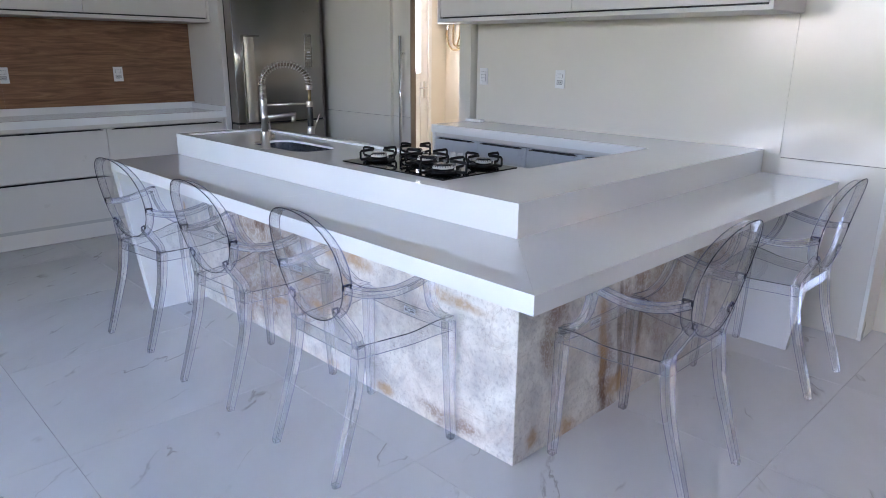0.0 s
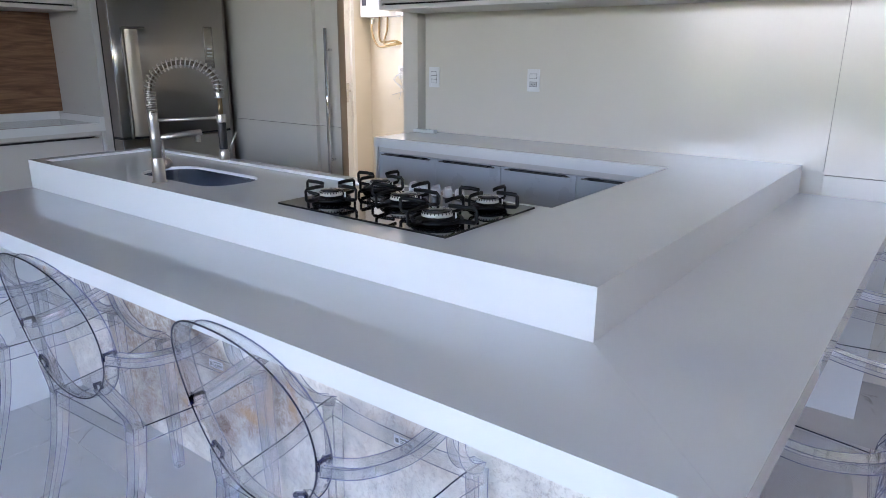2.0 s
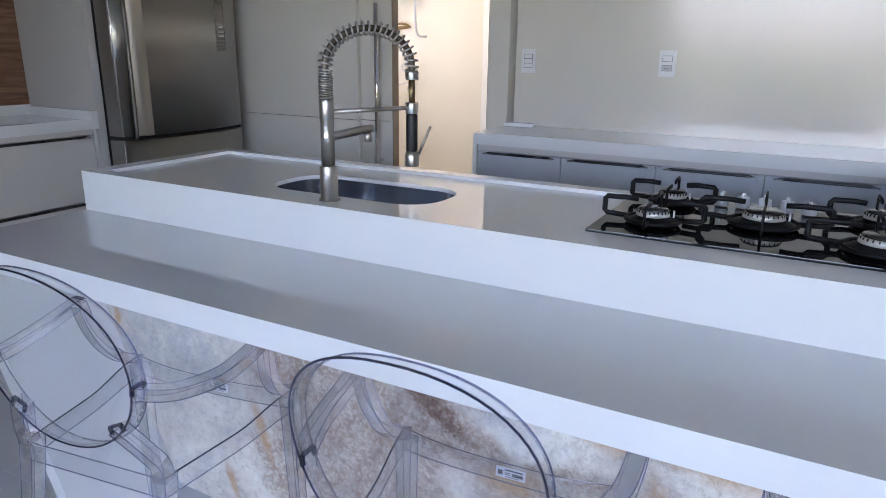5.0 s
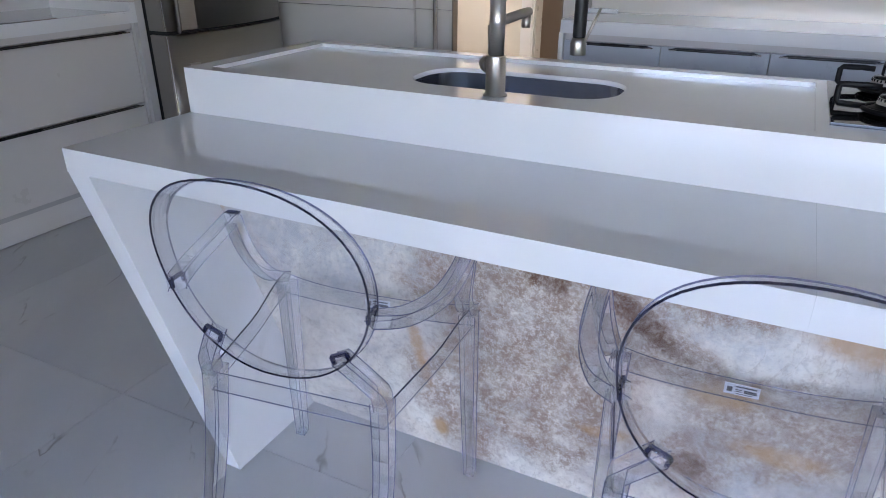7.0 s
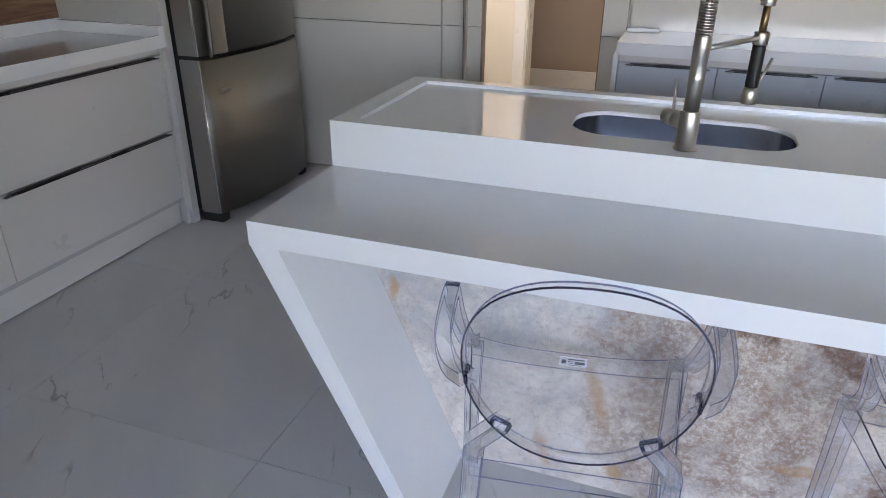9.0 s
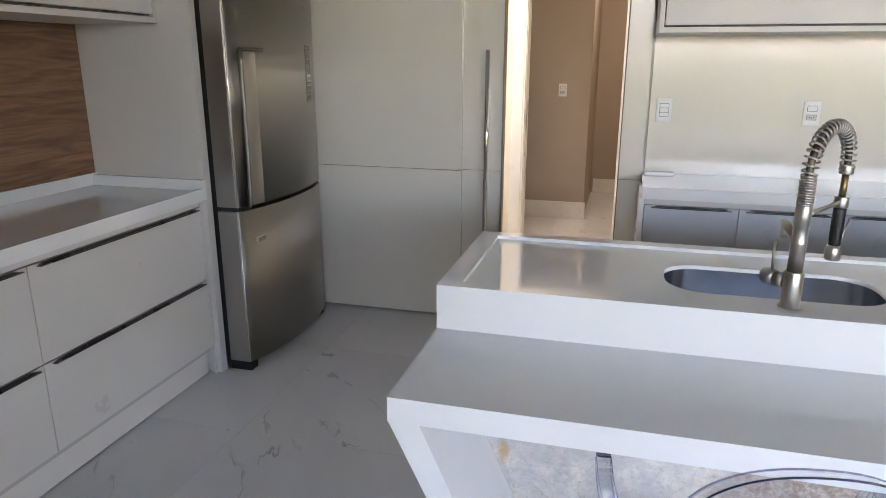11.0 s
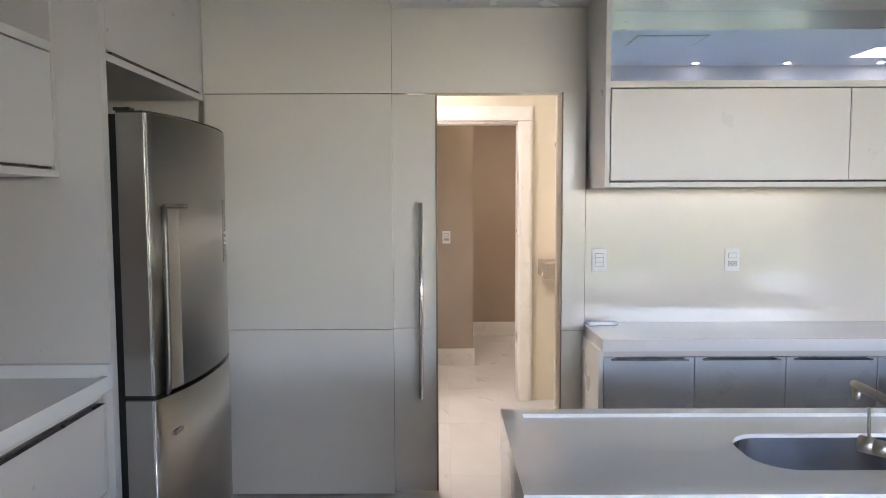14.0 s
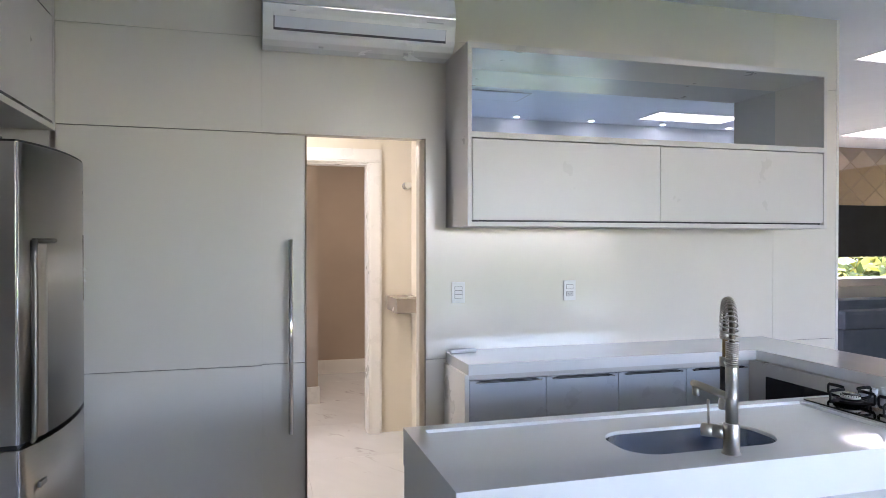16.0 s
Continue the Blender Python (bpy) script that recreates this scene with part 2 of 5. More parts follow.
def clear_mat(name, tint, mixin, rough=0.02):
    """Clear moulded plastic: part refracts, part lets light straight through, with a gloss on top."""
    m, t, p = nodes(name)
    t.nodes.remove(p)
    g = add(t, "ShaderNodeBsdfGlass", Roughness=rough, IOR=1.5)
    g.inputs["Color"].default_value = (*tint, 1)
    tr = add(t, "ShaderNodeBsdfTransparent")
    tr.inputs["Color"].default_value = (*tint, 1)
    gl = add(t, "ShaderNodeBsdfGlossy", Roughness=0.03)
    fr = add(t, "ShaderNodeLayerWeight", Blend=0.12)
    a, b = t.nodes.new("ShaderNodeMixShader"), t.nodes.new("ShaderNodeMixShader")
    t.links.new(fr.outputs["Facing"], a.inputs[0])
    t.links.new(tr.outputs[0], a.inputs[1])
    t.links.new(gl.outputs[0], a.inputs[2])
    b.inputs[0].default_value = mixin
    t.links.new(a.outputs[0], b.inputs[1])
    t.links.new(g.outputs[0], b.inputs[2])
    t.links.new(b.outputs[0], t.nodes["Material Output"].inputs["Surface"])
    return m


def glow(name, col, strength):
    m, t, p = nodes(name)
    p.inputs["Base Color"].default_value = (*col, 1)
    p.inputs["Emission Color"].default_value = (*col, 1)
    p.inputs["Emission Strength"].default_value = strength
    return m


def mirror_mat(name, col, rough=0.01):
    m, t, p = nodes(name)
    v = coords(t)
    t.links.new(ramp(t, noise_tex(t, v, 3, 2), [(0.3, tuple(c * 0.97 for c in col)), (0.7, col)]), p.inputs["Base Color"])
    p.inputs["Metallic"].default_value, p.inputs["Roughness"].default_value = 1.0, rough
    return m


WHITE_STONE = paint("white_quartz", (0.75, 0.755, 0.755), 0.06, 0.015, bump=0.003, coat=0.4)
LACQUER = paint("matte_greige_lacquer", (0.58, 0.555, 0.53), 0.32, 0.02, bump=0.003)
# Greige lacquer of the base doors, with blue sky light put into its colour.
LACQUER_SKYLIT = paint("skylit_greige_lacquer", (0.50, 0.515, 0.55), 0.28, 0.02, bump=0.003)
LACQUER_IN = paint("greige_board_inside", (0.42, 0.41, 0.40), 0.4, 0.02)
GLOSS = paint("glossy_greige_lacquer", (0.69, 0.65, 0.585), 0.20, 0.015, bump=0.003, coat=0.3, coat_rough=0.12)
BASE_WHITE = paint("ivory_base_lacquer", (0.62, 0.59, 0.56), 0.35, 0.02)
WALL_PAINT = paint("taupe_wall_paint", (0.42, 0.34, 0.27), 0.6, 0.04, bump=0.15)
CREAM_PAINT = paint("cream_wall_paint", (0.72, 0.66, 0.55), 0.5, 0.03, bump=0.1)
TRIM = paint("white_trim_lacquer", (0.78, 0.76, 0.72), 0.3, 0.02)
# Blue sky light on the ceiling is put into its paint colour.
CEIL = paint("skylit_ceiling_paint", (0.77, 0.81, 0.87), 0.6, 0.02, bump=0.1)
TILE = floor_tile_mat()
GROUT = paint("grey_grout", (0.44, 0.43, 0.42), 0.8, 0.15, bump=0.3)
STONE = stone_mat()
WOOD = wood_mat()
# The warm reflection of the surroundings is put into the door steel's colour.
STEEL = brushed("warm_tinted_fridge_steel", (0.37, 0.345, 0.31), 0.34, (4, 4, 900), 0.75)
STEEL_FLANK = brushed("door_flank_steel", (0.35, 0.33, 0.31), 0.42, (4, 4, 900))
# Lit and shaded copies of the door steel, for the grips and badge.
STEEL_LIT = brushed("lit_grip_steel", (0.46, 0.435, 0.40), 0.36, (4, 4, 900), 0.75)
STEEL_GRIP = brushed("shaded_grip_steel", (0.20, 0.185, 0.165), 0.42, (4, 4, 900))
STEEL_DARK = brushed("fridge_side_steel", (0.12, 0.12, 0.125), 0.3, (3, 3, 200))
NICKEL = brushed("brushed_nickel", (0.53, 0.495, 0.445), 0.36, (20, 20, 2500))
CHROME = mirror_mat("chrome", (0.78, 0.78, 0.79), 0.06)
# Reflected sky in the basin is put into the steel as blue.
SINK_STEEL = brushed("sky_tinted_sink_steel", (0.52, 0.55, 0.615), 0.22, (15, 900, 15))
PULL = paint("dark_bronze_pull", (0.030, 0.028, 0.030), 0.28, 0.1, metal=0.4)
PULL_END = brushed("pull_bevelled_end", (0.5, 0.48, 0.47), 0.25, (30, 30, 300))
BLACK_GLASS = paint("black_glass", (0.008, 0.008, 0.01), 0.03, 0.05, bump=0.0)
IRON = paint("black_enamel_iron", (0.006, 0.006, 0.007), 0.5, 0.15, bump=0.2)
IRON.node_tree.nodes["Principled BSDF"].inputs["Specular IOR Level"].default_value = 0.22
CAP = paint("glossy_black_enamel", (0.012, 0.012, 0.012), 0.10, 0.1, bump=0.0, coat=0.5)
BURNER_ALU = paint("burner_aluminium", (0.62, 0.60, 0.56), 0.4, 0.05, metal=0.45)
KNOB = paint("silver_knob", (0.66, 0.66, 0.68), 0.28, 0.03, metal=0.2)
HOSE = paint("spring_hose", (0.16, 0.13, 0.10), 0.4, 0.1, metal=0.6)
RUBBER = paint("black_rubber", (0.012, 0.012, 0.013), 0.5, 0.1)
PLATE = paint("white_plastic_plate", (0.78, 0.78, 0.79), 0.25, 0.01)
PLATE_DIM = paint("grey_plastic_inset", (0.50, 0.50, 0.52), 0.3, 0.02)
CLEAR = clear_mat("clear_polycarbonate", (0.982, 0.984, 0.997), 0.36)
CLEAR_THIN = clear_mat("clear_polycarbonate_sheet", (0.983, 0.984, 0.992), 0.0)
SMOKE = clear_mat("joint_polycarbonate", (0.09, 0.11, 0.33), 0.1)
# Tints for added lines that imitate dark refraction at clear plastic edges.
EDGE = clear_mat("edge_refraction_tint", (0.62, 0.64, 0.81), 0.3)
RIM_LINE = clear_mat("rim_refraction_tint", (0.27, 0.28, 0.42), 0.25)
# The blue tint stands in for the sky-lit ceiling in the mirror's reflection.
NICHE_MIRROR = mirror_mat("niche_mirror", (0.78, 0.85, 0.92))
BRONZE_MIRROR = mirror_mat("bronze_mirror", (0.62, 0.50, 0.38), 0.03)
LED = glow("led_panel", (1.0, 0.98, 0.95), 0.25)
SPOT_LED = glow("downlight_led", (1.0, 0.97, 0.92), 1.6)
DARK_SEAM = paint("shadow_gap", (0.05, 0.05, 0.05), 0.7, 0.1)
SOFA_CLOTH = paint("slate_sofa_cloth", (0.075, 0.09, 0.115), 0.8, 0.12, bump=0.5, fine=400)
SCREEN = paint("tv_screen", (0.004, 0.004, 0.005), 0.5, 0.05, bump=0.0)
BRASS = paint("aged_brass", (0.33, 0.235, 0.12), 0.35, 0.1, metal=1.0)
GRANITE = paint("speckled_granite", (0.33, 0.28, 0.24), 0.25, 0.25, fine=90)
TERRACE = paint("terrace_stone", (0.13, 0.13, 0.13), 0.5, 0.12, bump=0.3)
GRASS = paint("lawn", (0.07, 0.12, 0.03), 0.9, 0.4, bump=0.5)
LEAF = paint("leaf_green", (0.06, 0.10, 0.025), 0.5, 0.5, bump=0.2)
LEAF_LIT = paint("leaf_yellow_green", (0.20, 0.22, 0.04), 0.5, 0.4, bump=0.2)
STUCCO = paint("pale_stucco", (0.66, 0.58, 0.52), 0.8, 0.08, bump=0.4)
ALU_FRAME = paint("graphite_aluminium", (0.10, 0.10, 0.11), 0.35, 0.05, metal=0.6)
PAPER = paint("paper_label", (0.75, 0.77, 0.82), 0.5, 0.02)
INK = paint("dark_ink", (0.05, 0.05, 0.07), 0.5, 0.02)
YELLOW = paint("orange_sticker", (0.75, 0.36, 0.10), 0.5, 0.05)

# ---- mesh tools ----


def box(x0, x1, y0, y1, z0, z1, bevel=0.0, bm=None):
    """A box between two corners, its edges rounded by bevel, into bm or a new mesh."""
    b = bm if bm is not None else bmesh.new()
    r = bmesh.ops.create_cube(b, size=1.0)
    for v in r["verts"]:
        v.co = ((x0 + x1) / 2 + v.co.x * (x1 - x0), (y0 + y1) / 2 + v.co.y * (y1 - y0), (z0 + z1) / 2 + v.co.z * (z1 - z0))
    if bevel:
        edges = list({e for v in r["verts"] for e in v.link_edges})
        bmesh.ops.bevel(b, geom=edges, offset=bevel, segments=2, profile=0.7, affect="EDGES")
    return b


def prism(points, z0, z1, axis="z", bevel=0.0, bm=None):
    """An outline pushed along an axis: z takes (x, y), y takes (x, z), x takes (y, z)."""
    b = bm if bm is not None else bmesh.new()

    def at(p, h):
        return {"z": (p[0], p[1], h), "y": (p[0], h, p[1]), "x": (h, p[0], p[1])}[axis]
    lo, hi = [b.verts.new(at(p, z0)) for p in points], [b.verts.new(at(p, z1)) for p in points]
    faces = [b.faces.new(lo), b.faces.new(hi)]
    n = len(points)
    for i in range(n):
        faces.append(b.faces.new((lo[i], lo[(i + 1) % n], hi[(i + 1) % n], hi[i])))
    bmesh.ops.recalc_face_normals(b, faces=faces)
    if bevel:
        edges = list({e for f in faces for e in f.edges})
        bmesh.ops.bevel(b, geom=edges, offset=bevel, segments=2, profile=0.7, affect="EDGES")
    return b


def frames_along(path, up=(0, 0, 1), closed=False):
    """Each point of a path with two cross directions that turn with it and never flip."""
    pts = [Vector(p) for p in path]
    n = len(pts)
    out, s = [], None
    for i, p in enumerate(pts):
        a = pts[(i - 1) % n] if closed else pts[max(i - 1, 0)]
        c = pts[(i + 1) % n] if closed else pts[min(i + 1, n - 1)]
        d = (c - a).normalized()
        if s is None:
            u = Vector(up)
            if abs(d.dot(u)) > 0.98:
                u = Vector((0, 1, 0)) if abs(d.y) < 0.9 else Vector((1, 0, 0))
            s = d.cross(u).normalized()
        else:
            s = (s - d * s.dot(d)).normalized()
        out.append((p, s, s.cross(d).normalized()))
    return out


def tube(path, radius, sides=10, bm=None, squash=(1, 1), up=(0, 0, 1), closed=False, turn=0.0, flat=False):
    """A round or oval bar swept along a path; radius may be one number or one for each point."""
    b = bm if bm is not None else bmesh.new()
    rings = []
    for i, (p, s, w) in enumerate(frames_along(path, up, closed)):
        r = radius[i] if isinstance(radius, (list, tuple)) else radius
        rings.append([b.verts.new(p + s * (math.cos(2 * math.pi * k / sides + turn) * r * squash[0]) + w * (math.sin(2 * math.pi * k / sides + turn) * r * squash[1]))
                      for k in range(sides)])
    n = len(rings)
    for i in range(n if closed else n - 1):
        q, r = rings[i], rings[(i + 1) % n]
        for k in range(sides):
            f = b.faces.new((q[k], q[(k + 1) % sides], r[(k + 1) % sides], r[k]))
            f.smooth = not flat
    if not closed:
        b.faces.new(rings[0][::-1])
        b.faces.new(rings[-1])
    return b


def lathe(profile, cx=0, cy=0, sides=32, bm=None):
    """A turned shape from (radius, z) pairs round an upright axis."""
    b = bm if bm is not None else bmesh.new()
    rings = [[b.verts.new((cx + r * math.cos(2 * math.pi * k / sides), cy + r * math.sin(2 * math.pi * k / sides), z)) for k in range(sides)] for r, z in profile]
    for q, r in zip(rings, rings[1:]):
        for k in range(sides):
            b.faces.new((q[k], q[(k + 1) % sides], r[(k + 1) % sides], r[k])).smooth = True
    b.faces.new(rings[0][::-1])
    b.faces.new(rings[-1])
    return b


def part(name, bm, material, parent=None, label="", m=None):
    """Links a bmesh as one mesh object under a thing or a part."""
    me = bpy.data.meshes.new(name)
    bm.to_mesh(me)
    bm.free()
    me.materials.append(material)
    ob = new(name, me)
    if parent is not None:
        ob.parent = parent
    if m is not None:
        ob.matrix_basis = m
    return tagged(ob, label)


def thing(name, label, category, m=None, group="", kind=""):
    ob = new(name)
    if m is not None:
        ob.matrix_basis = m
    return tagged(ob, label, category, group, kind)


def structure(name, bm, material, label="", category=""):
    return tagged(part(name, bm, material), label, category, "", "structure")


def smooth_path(points, steps=6):
    """Points on a soft curve through the given ones."""
    ps = [Vector(p) for p in points]
    out = []
    for i in range(len(ps) - 1):
        p0, p1, p2, p3 = ps[max(i - 1, 0)], ps[i], ps[i + 1], ps[min(i + 2, len(ps) - 1)]
        for k in range(steps):
            u = k / steps
            out.append(0.5 * (2 * p1 + (p2 - p0) * u + (2 * p0 - 5 * p1 + 4 * p2 - p3) * u * u + (3 * p1 - p0 - 3 * p2 + p3) * u ** 3))
    out.append(ps[-1])
    return out


# ---- large structure ----
RX0, RX1, RY0, RY1, RH = -5.05, 8.0, -2.8, 7.2, 3.0
floor = structure("floor", box(RX0 - 0.1, RX1 + 0.1, RY0 - 0.1, RY1 + 0.1, -0.12, -0.004), GROUT, "white marble-look polished porcelain tile floor with thin joints", "floor")
cb = box(RX0 - 0.1, RX1 + 0.1, -1.5, RY1 + 0.1, RH, RH + 0.12)
box(RX0 - 0.1, RX1 + 0.1, RY0 - 0.1, -1.5, 2.68, RH + 0.12, bm=cb)
structure("ceiling", cb, CEIL, "pale painted plaster ceiling with a dropped edge", "ceiling")
# Added band; its mottled green stands for trees reflected in a glass transom.
structure("transom_reflection_band", box(RX0, RX1, -1.520, -1.502, 2.60, RH - 0.002, 0.002), paint("tree_reflection_band", (0.16, 0.17, 0.15), 0.25, 0.35), "dim grey-green glossy band standing for a transom that reflects trees, along the dropped ceiling edge", "valance")
structure("wall_left", box(RX0 - 0.12, RX0, RY0, 2.53, 0, RH), LACQUER, "plain left kitchen wall behind the cabinets", "wall")
wb = box(RX0, -3.42, 2.53, 2.65, 0, RH)
box(-2.62, 0.20, 2.49, 2.65, 0, RH, bm=wb)
box(-3.42, -2.62, 2.53, 2.65, 2.11, RH, bm=wb)
wall_back = structure("wall_back", wb, GLOSS, "back kitchen wall clad in glossy greige panels", "wall")
for x0, x1, y0, z0, z1 in (
        (-4.4385, -3.488, 2.444, 0.012, 0.884), (-4.4385, -3.488, 2.444, 0.887, 2.088), (-4.4385, -3.488, 2.444, 2.092, 2.581),
        (-4.4385, -3.488, 2.444, 2.5825, RH), (-3.4865, -2.5015, 2.444, 2.092, 2.581), (-3.4865, -2.5015, 2.444, 2.5825, RH),
        
        (-2.500, -0.302, 2.450, 0.9, 2.640), (-2.500, -0.302, 2.450, 2.6415, RH),
        (-0.3005, 0.202, 2.450, 0.0, 0.884), (-0.3005, 0.202, 2.450, 0.887, 2.530), (-0.3005, 0.202, 2.450, 2.5315, RH)):
    part("wall_panel", box(x0, x1, y0, y0 + (0.03 if x1 < -3.4 else 0.04), z0, z1, 0.0012), GLOSS, wall_back)
for z0, z1 in ((0.012, 0.884), (0.887, 2.088)):
    part("door_post", box(-2.628, -2.514, 2.392, 2.489, z0, z1, 0.0015), GLOSS, wall_back, "glossy greige post beside the doorway")
part("jamb_strip", box(-2.634, -2.6285, 2.400, 2.520, 0.012, 2.088, 0.001), paint("bronze_edge_strip", (0.20, 0.16, 0.12), 0.45, 0.05, bump=0.0), wall_back, "leaf edge, coloured brown for the warm laundry light on it of the doorway")
part("wall_end_trim", box(0.203, 0.222, 2.447, 2.66, 0, RH, 0.001), TRIM, wall_back, "white edge strip of the wall end")

# outer walls of the living side and garden front
structure("wall_living_far", box(0.2, RX1, RY1, RY1 + 0.12, 0, 0.98), CREAM_PAINT, "low wall under the strip window", "wall")
structure("wall_living_upper", box(0.2, RX1, RY1, RY1 + 0.12, 1.30, RH), WALL_PAINT, "living room wall", "wall")
wr = box(RX1, RX1 + 0.12, RY0, RY1, 0, RH)
structure("wall_right", wr, CREAM_PAINT, "far side wall of the living room", "wall")
structure("wall_living_back", box(0.2, 0.3, 2.66, RY1, 0, RH), CREAM_PAINT, "living room side wall", "wall")
WX0, WX1 = -2.75, 1.6
gw = box(-3.04, WX0, RY0 - 0.12, RY0 - 0.001, 0, 2.68)
# Unseen stepped pier, added to keep window light off the left drawers.
box(RX0, -2.92, -1.78, -1.66, 0, 2.679, bm=gw)
box(-3.04, -2.92, RY0, -1.781, 0, 2.679, bm=gw)
box(WX1, RX1, RY0 - 0.12, RY0, 0, 2.68, bm=gw)
box(WX0, WX1, RY0 - 0.12, RY0, 2.55, 2.68, bm=gw)
# Unseen roof added to block the high sky, so daylight enters low.
structure("sky_blocking_roof", box(RX0 - 2, RX1, -6.6, RY0 - 0.121, 2.66, 2.86), CEIL, "unseen roof over the terrace, added to block the high sky", "roof")
structure("wall_garden", gw, CREAM_PAINT, "garden-side wall with a wide glazed opening and an added pier that shades the left run", "wall")

# ---- kitchen island: bar, worktops, stone base ----
BAR_Z, BAR_U, TOP = 0.798, 0.740, 0.92

bar = thing("breakfast_bar", "white quartz breakfast bar with mitred corner and slanted slab legs", "bar")
part("bar_top", prism([(-3.061, 0.0), (-1.5031, 0.0), (-1.5031, 0.410), (-3.061, 0.410)], BAR_U, BAR_Z, bevel=0.0002), WHITE_STONE, bar)
part("bar_top", prism([(-1.503, 0.0), (-0.0001, 0.0), (-0.400, 0.410), (-1.503, 0.410)], BAR_U, BAR_Z, bevel=0.0002), WHITE_STONE, bar)
part("bar_top", prism([(0.0, 0.0002), (0.0, 1.8199), (-0.400, 1.8199), (-0.400, 0.4103)], BAR_U, BAR_Z, bevel=0.0002), WHITE_STONE, bar)
part("bar_top", prism([(0.0, 1.82), (0.0, 2.447), (-0.400, 2.447), (-0.400, 1.82)], BAR_U, BAR_Z, bevel=0.0002), WHITE_STONE, bar)
part("slab_leg", prism([(-3.060, BAR_U), (-2.990, BAR_U), (-2.655, 0.001), (-2.700, 0.001)], 0.001, 0.312, "y", 0.0015), WHITE_STONE, bar)
part("slab_leg", prism([(2.446, BAR_U), (2.380, BAR_U), (2.045, 0.001), (2.090, 0.001)], -0.312, -0.001, "x", 0.0015), WHITE_STONE, bar)

base = thing("island_base", "island base clad in cream and rust crystalline stone", "island")
part("stone_front", prism([(-3.005, BAR_U), (-0.302, BAR_U), (-0.302, 0.001), (-2.672, 0.001)], 0.314, 0.336, "y"), STONE, base, "backlit-looking cream quartzite slab with brown streaks")
part("stone_side", prism([(0.315, BAR_U), (2.393, BAR_U), (2.060, 0.001), (0.315, 0.001)], -0.322, -0.300, "x"), STONE, base)
part("end_panel", box(-3.059, -2.998, 0.412, 0.985, 0.001, 0.797), WHITE_STONE, base, "white stone end panel")
part("carcass", box(-2.997, -0.325, 0.338, 0.955, 0.001, 0.738), LACQUER, base)
part("carcass_top", box(-1.52, -0.45, 0.456, 0.955, 0.739, 0.864), LACQUER, base)
part("carcass_side", box(-0.80, -0.325, 0.957, 2.44, 0.001, 0.738), LACQUER, base)
part("carcass_top", box(-0.80, -0.45, 0.957, 2.44, 0.739, 0.864), LACQUER, base)

worktop = thing("worktop", "thick white polished quartz worktop with raised rim and sink cut-out", "worktop")
part("slab", prism([(-1.53, 0.395), (-0.385, 0.395), (-0.385, 2.448), (-2.512, 2.448), (-2.512, 2.0), (-0.815, 2.0), (-0.815, 0.99), (-1.53, 0.99)], 0.866, TOP), WHITE_STONE, worktop)
for a, b, c_, d_ in ((-3.061, -0.385, 0.395, 0.45), (-0.44, -0.385, 0.4505, 2.448), (-3.061, -3.0, 0.4505, 0.99), (-3.0, -0.815, 0.95, 0.99)):
    part("apron", box(a, b, c_, d_, BAR_Z + 0.0003, 0.866), WHITE_STONE, worktop)
for a, b, c_, d_ in ((-3.061, -1.53, 0.395, 0.437), (-3.061, -3.0, 0.437, 0.99), (-3.0, -1.53, 0.942, 0.99)):
    part("rim", box(a, b, c_, d_, 0.866, TOP), WHITE_STONE, worktop)
SX0, SX1, SY0, SY1, SR = -2.478, -1.935, 0.548, 0.800, 0.10


def rounded(x0, x1, y0, y1, r, n=8):
    out = []
    for cx, cy, a0 in ((x1 - r, y1 - r, 0), (x0 + r, y1 - r, 90), (x0 + r, y0 + r, 180), (x1 - r, y0 + r, 270)):
        out += [(cx + r * math.cos(radians(a0 + 90 * k / n)), cy + r * math.sin(radians(a0 + 90 * k / n))) for k in range(n + 1)]
    return out


def sheet_with_hole(rect, hole, z, depth):
    b = bmesh.new()
    o = [b.verts.new((x, y, z)) for x, y in rect]
    i = [b.verts.new((x, y, z)) for x, y in hole]
    e = [b.edges.new((p, q)) for loop in (o, i) for p, q in zip(loop, loop[1:] + loop[:1])]
    bmesh.ops.triangle_fill(b, edges=e, use_beauty=True)
    low = [b.verts.new((x, y, z - depth)) for x, y in hole]
    n = len(hole)
    for k in range(n):
        b.faces.new((i[k], i[(k + 1) % n], low[(k + 1) % n], low[k])).smooth = True
    bmesh.ops.recalc_face_normals(b, faces=b.faces)
    if sum(f.normal.z for f in b.faces) < 0:
        bmesh.ops.reverse_faces(b, faces=b.faces)
    return b


part("wet_area", sheet_with_hole([(-3.0, 0.437), (-1.53, 0.437), (-1.53, 0.942), (-3.0, 0.942)], rounded(SX0, SX1, SY0, SY1, SR), 0.909, 0.012), WHITE_STONE, worktop, "sunken polished draining area")

sink = thing("sink", "brushed stainless steel undermount sink with rounded corners", "sink")
sb = bmesh.new()
loops = []
for grow, z in ((0.003, 0.8965), (0.004, 0.885), (0.004, 0.80), (-0.004, 0.76), (-0.03, 0.735), (-0.09, 0.728)):
    loops.append([sb.verts.new((x, y, z)) for x, y in rounded(SX0 - grow, SX1 + grow, SY0 - grow, SY1 + grow, max(SR + grow * 0.5, 0.02))])
for q, r in zip(loops, loops[1:]):
    for k in range(len(q)):
        sb.faces.new((q[k], q[(k + 1) % len(q)], r[(k + 1) % len(q)], r[k])).smooth = True
sb.faces.new(loops[-1])
part("basin", sb, SINK_STEEL, sink)
part("drain", lathe([(0.045, 0.7285), (0.045, 0.7315), (0.036, 0.7315), (0.03, 0.729), (0.0005, 0.729)], -2.215, 0.68), CHROME, sink)


